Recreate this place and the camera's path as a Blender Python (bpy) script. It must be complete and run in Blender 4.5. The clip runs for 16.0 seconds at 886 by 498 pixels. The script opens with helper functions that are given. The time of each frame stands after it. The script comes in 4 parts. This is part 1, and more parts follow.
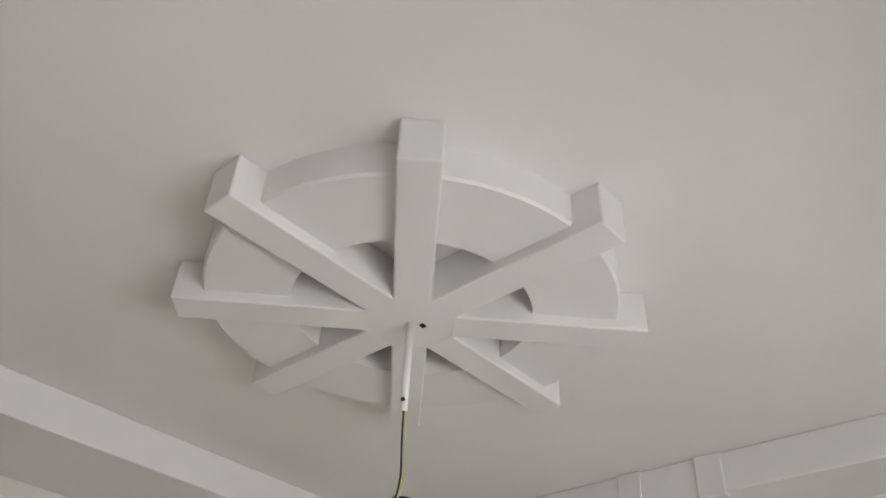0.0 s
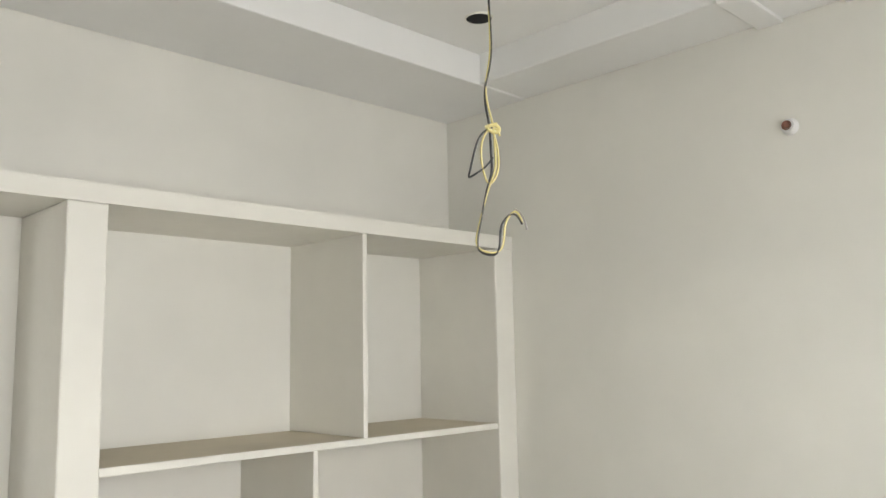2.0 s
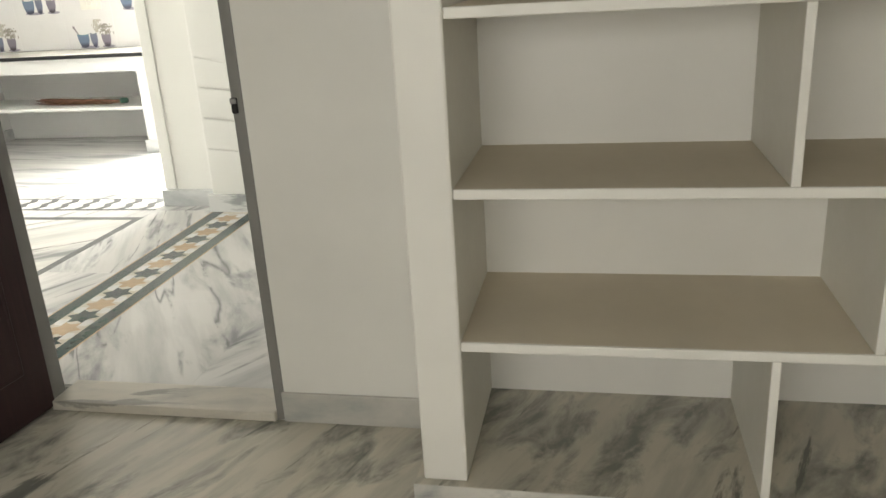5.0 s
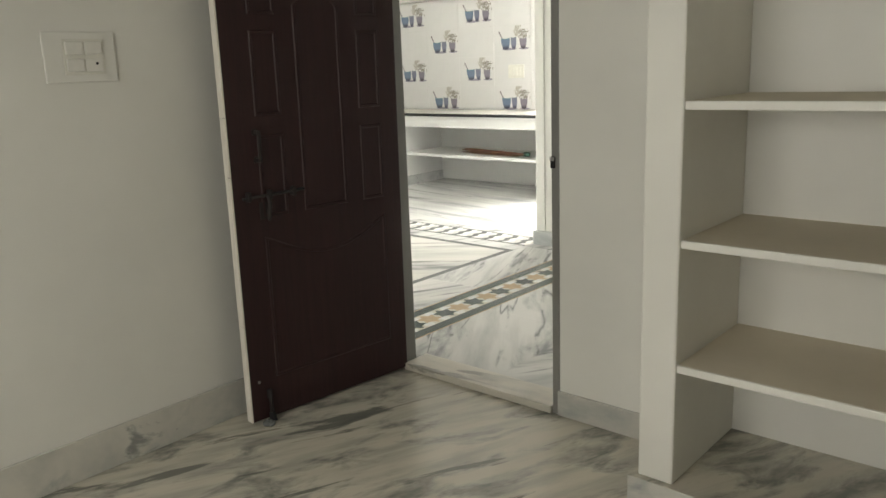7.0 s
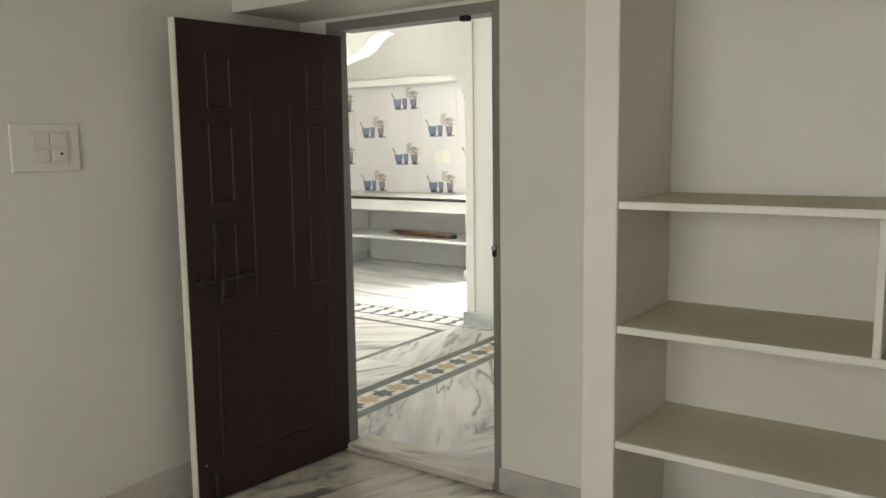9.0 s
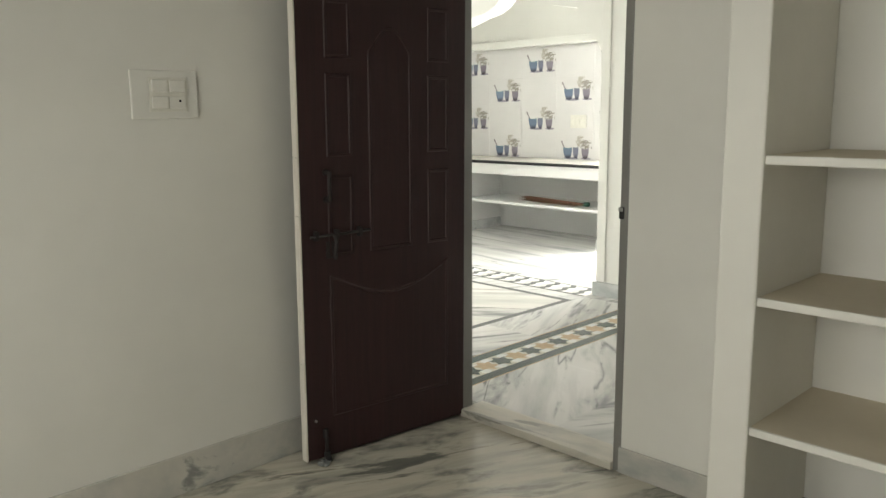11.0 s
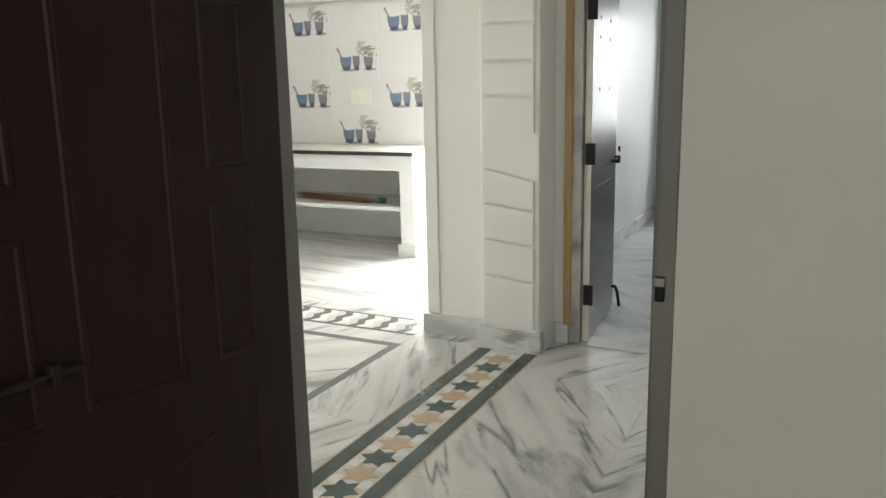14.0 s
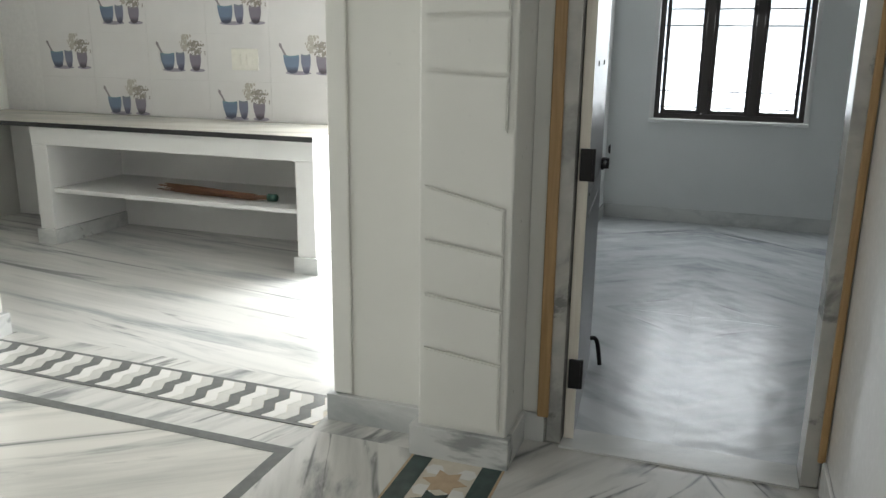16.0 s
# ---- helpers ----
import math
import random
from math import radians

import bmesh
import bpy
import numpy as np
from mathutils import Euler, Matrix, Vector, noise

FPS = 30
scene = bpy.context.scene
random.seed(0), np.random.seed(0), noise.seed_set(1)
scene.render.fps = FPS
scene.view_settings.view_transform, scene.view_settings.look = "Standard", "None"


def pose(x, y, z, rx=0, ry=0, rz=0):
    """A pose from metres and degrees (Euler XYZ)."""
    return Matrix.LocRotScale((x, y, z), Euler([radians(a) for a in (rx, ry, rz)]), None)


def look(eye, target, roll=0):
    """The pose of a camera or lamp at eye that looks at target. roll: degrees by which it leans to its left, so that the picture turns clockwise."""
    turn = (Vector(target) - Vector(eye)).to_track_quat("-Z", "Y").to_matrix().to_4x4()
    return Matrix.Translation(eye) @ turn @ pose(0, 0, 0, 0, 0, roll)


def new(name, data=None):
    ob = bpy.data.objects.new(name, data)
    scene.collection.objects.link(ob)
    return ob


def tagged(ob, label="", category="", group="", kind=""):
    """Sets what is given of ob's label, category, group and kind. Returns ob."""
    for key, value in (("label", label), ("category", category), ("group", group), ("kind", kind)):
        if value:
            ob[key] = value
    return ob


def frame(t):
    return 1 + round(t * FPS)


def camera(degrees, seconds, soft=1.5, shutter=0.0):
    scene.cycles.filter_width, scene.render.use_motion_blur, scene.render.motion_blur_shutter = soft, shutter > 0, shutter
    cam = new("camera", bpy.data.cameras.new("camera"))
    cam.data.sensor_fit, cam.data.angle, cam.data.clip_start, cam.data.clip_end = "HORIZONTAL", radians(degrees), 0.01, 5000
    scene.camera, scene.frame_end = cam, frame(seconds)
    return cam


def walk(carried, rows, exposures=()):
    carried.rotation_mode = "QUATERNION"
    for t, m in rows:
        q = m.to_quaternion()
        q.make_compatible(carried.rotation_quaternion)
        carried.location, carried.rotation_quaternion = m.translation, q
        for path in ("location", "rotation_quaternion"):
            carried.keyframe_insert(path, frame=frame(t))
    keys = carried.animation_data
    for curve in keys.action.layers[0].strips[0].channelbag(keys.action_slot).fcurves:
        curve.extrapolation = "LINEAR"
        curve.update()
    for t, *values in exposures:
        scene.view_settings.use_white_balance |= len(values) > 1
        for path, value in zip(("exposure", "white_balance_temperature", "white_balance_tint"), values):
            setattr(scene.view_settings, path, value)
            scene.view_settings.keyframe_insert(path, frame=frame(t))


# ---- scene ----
cam = camera(58.7, 16.0)
EXPOSURES = [(0, -0.2, 6180, 13), (1.0, 0.08, 6200, 13), (1.6, 0.34, 6240, 12), (2.2, 0.4, 6300, 10), (3.2, 0.42, 6380, 8), (5.3, -0.42, 6680, 9), (7, -0.55, 6660, 7),
             (8.2, -0.55, 6680, 7), (10.3, -0.55, 6600, 6), (11.5, -0.4, 6580, 6), (12.0, -0.72, 6620, 7), (13.0, -0.9, 6620, 7), (14.2, -1.0, 6520, 7), (15, -1.25, 6400, 8), (16, -1.46, 6260, 8)]
PATH = [
    (0, (0.51, -2.995, 1.776), (1.682, -1.928, 2.996), 3.2),
    (0.5, (0.521, -2.975, 1.769), (1.756, -1.887, 2.906), 2.6),
    (1, (0.536, -2.927, 1.775), (1.864, -1.799, 2.755), 0.6),
    (1.5, (0.57, -2.853, 1.705), (1.948, -1.523, 2.281), -0.7),
    (2, (0.617, -2.762, 1.632), (2.005, -1.347, 1.89), -1.1),
    (2.5, (0.684, -2.695, 1.482), (2.063, -1.258, 1.303), -0.9),
    (3, (0.87, -2.634, 1.362), (2.226, -1.272, 0.805), -1.1),
    (3.2, (1.003, -2.599, 1.341), (2.357, -1.247, 0.762), -0.8),
    (5.3, (1.99, -2.144, 1.395), (1.257, -0.395, 0.758), -6.1),
    (5.5, (2.07, -2.252, 1.402), (1.189, -0.566, 0.785), -6.9),
    (6, (2.218, -2.413, 1.431), (1.228, -0.774, 0.854), -2.7),
    (6.5, (2.403, -2.49, 1.425), (1.219, -0.921, 1.056), -3.2),
    (7, (2.513, -2.591, 1.447), (1.225, -1.131, 0.989), -2.2),
    (7.5, (2.524, -2.737, 1.482), (1.263, -1.256, 1.019), -3.0),
    (8, (2.527, -2.792, 1.498), (1.397, -1.196, 1.081), -1.6),
    (8.2, (2.53, -2.815, 1.518), (1.424, -1.195, 1.13), -1.0),
    (10.3, (2.5, -2.735, 1.509), (1.285, -1.158, 1.317), -1.5),
    (10.5, (2.494, -2.715, 1.469), (1.251, -1.176, 1.178), -1.0),
    (11, (2.468, -2.618, 1.443), (1.071, -1.228, 1.102), -0.5),
    (11.5, (2.268, -2.514, 1.438), (0.83, -1.195, 0.999), 0.3),
    (12, (2.038, -2.378, 1.453), (0.688, -0.951, 1.079), 0.2),
    (12.5, (1.821, -2.103, 1.438), (0.496, -0.654, 1.061), -1.0),
    (13, (1.58, -1.927, 1.447), (0.353, -0.387, 1.101), -0.8),
    (13.5, (1.291, -1.722, 1.447), (0.337, 0.001, 1.093), 0.4),
    (14, (1.087, -1.417, 1.427), (0.213, 0.335, 1.019), -1.2),
    (14.5, (0.838, -1.12, 1.402), (-0.006, 0.631, 0.931), -1.3),
    (15, (0.64, -0.811, 1.403), (-0.062, 0.966, 0.812), -0.6),
    (15.5, (0.53, -0.424, 1.42), (-0.141, 1.366, 0.831), -0.6),
    (16, (0.371, -0.049, 1.443), (-0.273, 1.777, 0.943), 0.7),
]
walk(cam, [(t, look(eye, target, roll)) for t, eye, target, roll in PATH], EXPOSURES)

# ---- world and light ----
world = bpy.data.worlds.new("world")
scene.world = world
world.use_nodes = True
wn = world.node_tree.nodes
sky = wn.new("ShaderNodeTexSky")
sky.sky_type = "NISHITA"
sky.sun_disc = False
sky.sun_elevation, sky.sun_rotation = radians(50), radians(60)
wn["Background"].inputs["Strength"].default_value = 0.12
world.node_tree.links.new(sky.outputs[0], wn["Background"].inputs["Color"])
sun = new("sun", bpy.data.lights.new("sun", "SUN"))
sun.data.energy, sun.data.angle, sun.data.color = 2.5, radians(0.6), (1, 0.95, 0.88)
sun.matrix_world = look((0, 0, 10), (-6, -5, 0.5))


def window_light(name, m, sx, sy, power, color=(1, 1, 1)):
    lamp = new(name, bpy.data.lights.new(name, "AREA"))
    lamp.data.shape, lamp.data.size, lamp.data.size_y, lamp.data.energy, lamp.data.color = "RECTANGLE", sx, sy, power, color
    lamp.matrix_world = m
    return lamp


# daylight standing in the openings: back door, second bedroom, unseen bedroom window behind the walk
window_light("back_door_daylight", look((-1.46, 5.02, 1.08), (-1.46, 3.0, 0.5)), 1.0, 2.0, 330, (1, 0.985, 0.96))
window_light("second_window_daylight", look((0.38, 6.8, 1.5), (0.38, 4, 1.1)), 1.1, 1.15, 64, (0.97, 0.99, 1))
window_light("bedroom_window_daylight", look((1.4, -4.0, 1.55), (1.6, -2.2, 0.45)), 2.1, 1.15, 67, (1, 0.988, 0.945))
# fill lamp added to brighten the hall, in an assumed opening out of view
window_light("hall_fill_light", look((-5.28, 1.3, 1.1), (0, 1.5, 0.9)), 1.6, 2.0, 115, (1, 0.985, 0.96))

# ---- dimensions ----
XL, XR, YB, CZ = -0.27, 3.37, -3.95, 2.92   # bedroom
DW, DH = 0.81, 2.03                         # bedroom door
TH, WT = 0.15, 0.1                         # wall thickness, thin wall with the door
BK = 0.095                                  # back of the recessed shelf bays
HF = 0.03                                   # hall floor height
HR = 0.79                                   # hall right wall
AY0, AY1 = 2.33, 2.55                       # arch wall
KB = 4.95                                   # kitchen back wall
HL = -5.2                                   # hall left wall
HC = 2.95                                   # hall ceiling
R2X0, R2X1, R2Y1 = -0.56, 3.0, 6.74         # second bedroom


# ---- materials ----
def material(name, color, rough=0.6, metal=0.0):
    m = bpy.data.materials.new(name)
    m.use_nodes = True
    b = m.node_tree.nodes["Principled BSDF"]
    b.inputs["Base Color"].default_value = (*color, 1)
    b.inputs["Roughness"].default_value, b.inputs["Metallic"].default_value = rough, metal
    return m


def add(m, kind, **values):
    n = m.node_tree.nodes.new(kind)
    for k, v in values.items():
        n.inputs[k].default_value = v
    return n


def wire(m, a, b):
    m.node_tree.links.new(a, b)


def coords(m, scale=(1, 1, 1), turn=(0, 0, 0), world_space=True):
    mp = add(m, "ShaderNodeMapping", Scale=scale, Rotation=turn)
    if world_space:
        wire(m, add(m, "ShaderNodeNewGeometry").outputs["Position"], mp.inputs["Vector"])
    else:
        wire(m, add(m, "ShaderNodeTexCoord").outputs["Object"], mp.inputs["Vector"])
    return mp.outputs[0]


def ramp(m, source, stops):
    r = m.node_tree.nodes.new("ShaderNodeValToRGB")
    e = r.color_ramp.elements
    for i, (p, c) in enumerate(stops):
        x = e[i] if i < 2 else e.new(p)
        x.position, x.color = p, (*c, 1)
    wire(m, source, r.inputs[0])
    return r.outputs[0]


def mixed(m, fac, a, b, mode="MIX"):
    n = m.node_tree.nodes.new("ShaderNodeMixRGB")
    n.blend_type = mode
    for v, s in zip((fac, a, b), n.inputs):
        if isinstance(v, (float, int)):
            s.default_value = v
        elif isinstance(v, tuple):
            s.default_value = (*v, 1)
        else:
            wire(m, v, s)
    return n.outputs[0]


def bump(m, height, strength, distance=0.01):
    b = add(m, "ShaderNodeBump", Strength=strength, Distance=distance)
    wire(m, height, b.inputs["Height"])
    wire(m, b.outputs[0], m.node_tree.nodes["Principled BSDF"].inputs["Normal"])


def noise_tex(m, vec, scale, detail=5.0, rough=0.55, distort=0.0):
    n = add(m, "ShaderNodeTexNoise", Scale=scale, Detail=detail, Roughness=rough, Distortion=distort)
    wire(m, vec, n.inputs["Vector"])
    return n.outputs[0]


def paint(name, color, rough=0.55, relief=0.12, stain=0.06):
    """Emulsion or gloss paint over hand-trowelled plaster."""
    m = material(name, color, rough)
    b = m.node_tree.nodes["Principled BSDF"]
    v = coords(m)
    big = noise_tex(m, v, 1.3, 4.0)
    fine = noise_tex(m, v, 38, 6.0)
    dark = tuple(c * (1 - stain) for c in color)
    wire(m, mixed(m, ramp(m, big, [(0.35, (0, 0, 0)), (0.68, (1, 1, 1))]), dark, color), b.inputs["Base Color"])
    wire(m, ramp(m, fine, [(0.3, (rough - 0.08,) * 3), (0.7, (rough + 0.08,) * 3)]), b.inputs["Roughness"])
    bump(m, mixed(m, 0.35, noise_tex(m, v, 7, 4.0), fine), relief, 0.006)
    return m


def marble(name, base, vein, turn, rough=0.16, stretch=0.22, scale=3.0, warm=None, cover=0.0, lines=False, wave=0.04, mirror=None):
    """White Indian marble with long grey drifts and thin dark veins. turn: degrees, the way the veins run; each slab shifts its own pattern,
    or four slabs are book-matched round the point mirror."""
    m = material(name, base, rough)
    b = m.node_tree.nodes["Principled BSDF"]
    geo = add(m, "ShaderNodeNewGeometry")
    info = add(m, "ShaderNodeObjectInfo")
    shift = add(m, "ShaderNodeVectorMath")
    shift.operation = "ADD"
    spread = add(m, "ShaderNodeVectorMath")
    spread.operation = "SCALE"
    comb = add(m, "ShaderNodeCombineXYZ")
    wire(m, info.outputs["Random"], comb.inputs[0])
    wire(m, info.outputs["Random"], comb.inputs[1])
    wire(m, comb.outputs[0], spread.inputs[0])
    spread.inputs["Scale"].default_value = 17.0
    mp = add(m, "ShaderNodeMapping", Rotation=(0, 0, radians(turn)), Scale=(1 / stretch, 1, 1))
    mp.vector_type = "TEXTURE"
    wire(m, geo.outputs["Position"], shift.inputs[0])
    wire(m, spread.outputs[0], shift.inputs[1])
    place = shift
    if mirror:
        away = add(m, "ShaderNodeVectorMath")
        away.operation = "SUBTRACT"
        away.inputs[1].default_value = (*mirror, 0)
        wire(m, geo.outputs["Position"], away.inputs[0])
        place = add(m, "ShaderNodeVectorMath")
        place.operation = "ABSOLUTE"
        wire(m, away.outputs[0], place.inputs[0])
    wire(m, place.outputs[0], mp.inputs["Vector"])
    v = mp.outputs[0]
    long = add(m, "ShaderNodeMapping", Scale=(0.4, 1, 1))
    wire(m, v, long.inputs["Vector"])
    mp2 = long.outputs[0]
    drift = noise_tex(m, v, scale, 7.0, 0.6, 0.5)
    fine = noise_tex(m, v, scale * 3.1, 6.0, 0.6, 0.3)
    streak = noise_tex(m, mp2, scale * 1.9, 6.0, 0.58, 0.2)
    bold = noise_tex(m, mp2, scale * 1.05, 7.0, 0.6, 0.6)
    cloud = noise_tex(m, v, scale * 0.45, 3.0)
    soft = tuple(0.55 * x + 0.45 * y for x, y in zip(base, vein))
    pale = tuple(min(1.0, x * 1.06) for x in base)
    c = mixed(m, ramp(m, cloud, [(0.3, (0, 0, 0)), (0.7, (1, 1, 1))]), pale, tuple(x * 0.9 for x in base))
    c = mixed(m, ramp(m, streak, [(0.44 - cover, (0, 0, 0)), (0.66 - cover, (1, 1, 1))]), c, soft)
    patch = mixed(m, 1.0, ramp(m, drift, [(0.505 - cover, (0, 0, 0)), (0.63 - cover, (1, 1, 1))]), ramp(m, fine, [(0.3, (0.35, 0.35, 0.35)), (0.58, (1, 1, 1))]), "MULTIPLY")
    c = mixed(m, patch, c, vein)
    dark = tuple(x * 0.62 for x in vein)
    c = mixed(m, ramp(m, bold, [(0.61 - cover, (0, 0, 0)), (0.655 - cover, (0.85, 0.85, 0.85))]), c, dark)
    if lines:
        seam = noise_tex(m, mp2, scale * 0.55, 4.0, 0.5, 0.3)
        thin = ramp(m, seam, [(0.486, (0, 0, 0)), (0.5, (0.9, 0.9, 0.9)), (0.514, (0, 0, 0))])
        gate = ramp(m, fine, [(0.42, (0, 0, 0)), (0.54, (1, 1, 1))])
        c = mixed(m, mixed(m, 1.0, thin, gate, "MULTIPLY"), c, dark)
    if warm:
        c = mixed(m, ramp(m, cloud, [(0.4, (0, 0, 0)), (0.7, (0.6, 0.6, 0.6))]), c, warm)
    wire(m, c, b.inputs["Base Color"])
    bump(m, noise_tex(m, geo.outputs["Position"], 2.2 if wave < 0.1 else 8.0, 1.0), wave, 0.01)
    return m


def plain(name, color, rough=0.5, metal=0.0, grain=0.12, scale=30.0):
    m = material(name, color, rough, metal)
    v = coords(m, world_space=False)
    wire(m, mixed(m, noise_tex(m, v, scale, 5.0), tuple(c * (1 - grain) for c in color), tuple(min(1, c * (1 + grain)) for c in color)),
         m.node_tree.nodes["Principled BSDF"].inputs["Base Color"])
    bump(m, noise_tex(m, v, scale * 2.5, 4.0), 0.08, 0.003)
    return m


def grained(name, light, dark, rough=0.45, axis_scale=(30, 30, 1.6)):
    m = material(name, light, rough)
    v = coords(m, axis_scale, world_space=False)
    n = noise_tex(m, v, 1.5, 8.0, 0.65, 0.8)
    wire(m, mixed(m, ramp(m, n, [(0.35, (0, 0, 0)), (0.65, (1, 1, 1))]), dark, light), m.node_tree.nodes["Principled BSDF"].inputs["Base Color"])
    bump(m, n, 0.12, 0.002)
    return m


WALL = paint("wall_paint", (0.755, 0.738, 0.678), 0.45, 0.14, 0.1)
CEIL = paint("ceiling_paint", (0.82, 0.812, 0.788), 0.7, 0.08)
SHELF = paint("shelf_paint", (0.77, 0.748, 0.682), 0.5, 0.12, 0.12)
DUSTY = paint("dusty_cement", (0.68, 0.61, 0.485), 0.75, 0.25, 0.18)
TRIMW = paint("plaster_trim", (0.79, 0.785, 0.77), 0.5, 0.08)
HALLW = paint("hall_paint", (0.78, 0.775, 0.73), 0.35, 0.035)
GLOSSW = paint("gloss_paint", (0.8, 0.8, 0.79), 0.14, 0.008, 0.03)
ROOM2W = paint("blue_grey_paint", (0.75, 0.765, 0.755), 0.4, 0.05)
BASE1, VEIN1 = (0.57, 0.53, 0.44), (0.215, 0.215, 0.19)
MARB1 = marble("bedroom_marble", BASE1, VEIN1, 66, 0.26, 0.46, 7.0, cover=0.01)
MARB1B = marble("bedroom_marble_matched", BASE1, VEIN1, -36, 0.26, 0.46, 7.0, cover=0.01)
MARBS = marble("skirting_marble", (0.57, 0.545, 0.485), (0.34, 0.35, 0.33), 20, 0.25, 0.4, 3.0)
MARBT = marble("threshold_marble", (0.58, 0.54, 0.46), (0.4, 0.385, 0.34), 10, 0.3, 0.4, 6.0)
MARBF = marble("pale_foot_marble", (0.68, 0.685, 0.67), (0.42, 0.44, 0.44), 15, 0.22, 0.4, 3.0)
MARBR = marble("pale_riser_marble", (0.57, 0.55, 0.495), (0.3, 0.305, 0.29), 30, 0.25, 0.35, 7.0)
BASEH, VEINH = (0.665, 0.655, 0.625), (0.255, 0.26, 0.26)
MARBH = marble("hall_marble", BASEH, VEINH, 66, 0.2, 0.23, 5.5, cover=-0.015, lines=True)
MARBHB = marble("hall_marble_matched", BASEH, VEINH, 114, 0.2, 0.23, 5.5, cover=-0.015, lines=True)
MARBC = marble("hall_marble_centre", (0.68, 0.66, 0.61), (0.25, 0.26, 0.25), 35, 0.19, 0.2, 5.0, cover=-0.01)
MARBK = marble("kitchen_marble", (0.72, 0.71, 0.68), (0.42, 0.43, 0.43), 172, 0.14, 0.14, 6.0)
BASE2, VEIN2 = (0.63, 0.655, 0.67), (0.34, 0.365, 0.39)
MARB2 = marble("second_bedroom_marble", BASE2, VEIN2, -38, 0.27, 0.34, 3.6, cover=0.01, wave=0.55, mirror=(0.3, 4.25))
MARBX = marble("corridor_marble", BASEH, VEINH, -56, 0.2, 0.32, 4.4, cover=-0.025, lines=True, mirror=(0.42, 2.03))
GREENM = plain("dark_green_marble", (0.045, 0.07, 0.065), 0.18, 0, 0.5, 25)
OCHRE = plain("ochre_stone", (0.5, 0.375, 0.25), 0.25, 0, 0.25, 25)
PALEST = plain("pale_grey_stone", (0.55, 0.54, 0.51), 0.25, 0, 0.15, 25)
CREAM = plain("cream_stone", (0.62, 0.57, 0.48), 0.25, 0, 0.15, 25)
GREYST = plain("grey_stone", (0.15, 0.155, 0.15), 0.25, 0, 0.35, 25)
WHITEST = plain("white_stone", (0.72, 0.71, 0.68), 0.25, 0, 0.1, 25)
GRANITE = plain("black_granite", (0.02, 0.02, 0.022), 0.12, 0, 0.6, 90)
DOORW = grained("dark_brown_door", (0.031, 0.0103, 0.0105), (0.02, 0.0067, 0.0068), 0.56)
DOORW.node_tree.nodes["Principled BSDF"].inputs["Specular IOR Level"].default_value = 0.4
DOOR2W = grained("near_black_door", (0.04, 0.036, 0.036), (0.027, 0.024, 0.025), 0.34)
DOOR2W.node_tree.nodes["Principled BSDF"].inputs["Specular IOR Level"].default_value = 0.28
EDGEW = grained("pale_raw_edge", (0.78, 0.74, 0.66), (0.66, 0.61, 0.53), 0.6)
FRAMEG = paint("grey_frame_paint", (0.24, 0.232, 0.215), 0.4, 0.1, 0.25)
FRAMEM = marble("grey_marble_frame", (0.5, 0.49, 0.46), (0.3, 0.3, 0.29), 80, 0.25, 0.3, 4.0)
WOODT = grained("varnished_wood_trim", (0.45, 0.29, 0.13), (0.33, 0.2, 0.085), 0.35)
IRON = plain("black_iron", (0.015, 0.014, 0.014), 0.45, 0.6)
STEEL = plain("dull_steel", (0.35, 0.34, 0.33), 0.35, 0.9)
CABLEY = plain("yellow_cable", (0.56, 0.48, 0.2), 0.45)
CABLEK = plain("black_cable", (0.02, 0.02, 0.02), 0.4)
RUST = plain("rusty_pipe_end", (0.27, 0.13, 0.085), 0.7, 0, 0.35, 120)
# matt brown-black for the fittings of the first door
DARKIRON = plain("brown_black_iron", (0.014, 0.0095, 0.009), 0.65, 0, 0.3, 60)
# near-black colour in place of the shade inside holes; also the stopper's foot
HOLE_FOOT_BLACK = plain("hole_shade_and_foot_black", (0.012, 0.011, 0.011), 0.9)
PVC = plain("ivory_plastic", (0.68, 0.66, 0.585), 0.4)
SWITCHW = plain("white_plastic", (0.71, 0.69, 0.63), 0.3)
TILE = plain("white_glazed_tile", (0.68, 0.667, 0.66), 0.12, 0, 0.05, 6)
GROUT = plain("grout", (0.66, 0.648, 0.64), 0.6)
SPRIG = plain("grey_leaf_print", (0.27, 0.25, 0.22), 0.15, 0, 0.45, 70)
SHADOWP = plain("pale_mauve_print", (0.3, 0.28, 0.33), 0.15, 0, 0.2, 20)
STRAW = grained("broom_straw", (0.22, 0.11, 0.06), (0.11, 0.05, 0.028), 0.7, (6, 60, 60))
GREENP = plain("green_plastic", (0.02, 0.08, 0.055), 0.45)
WINF = plain("dark_window_frame", (0.05, 0.043, 0.04), 0.35)
GLASS = material("window_glass", (1, 1, 1), 0.02)
GLASS.node_tree.nodes["Principled BSDF"].inputs["Transmission Weight"].default_value = 1.0
BOXGREY = plain("grey_box_patch", (0.38, 0.37, 0.35), 0.6)


# ---- mesh helpers ----
def box_into(bm, x0, y0, z0, x1, y1, z1):
    r = bmesh.ops.create_cube(bm, size=1)
    bmesh.ops.scale(bm, vec=(x1 - x0, y1 - y0, z1 - z0), verts=r["verts"])
    bmesh.ops.translate(bm, vec=((x0 + x1) / 2, (y0 + y1) / 2, (z0 + z1) / 2), verts=r["verts"])
    return r["verts"]


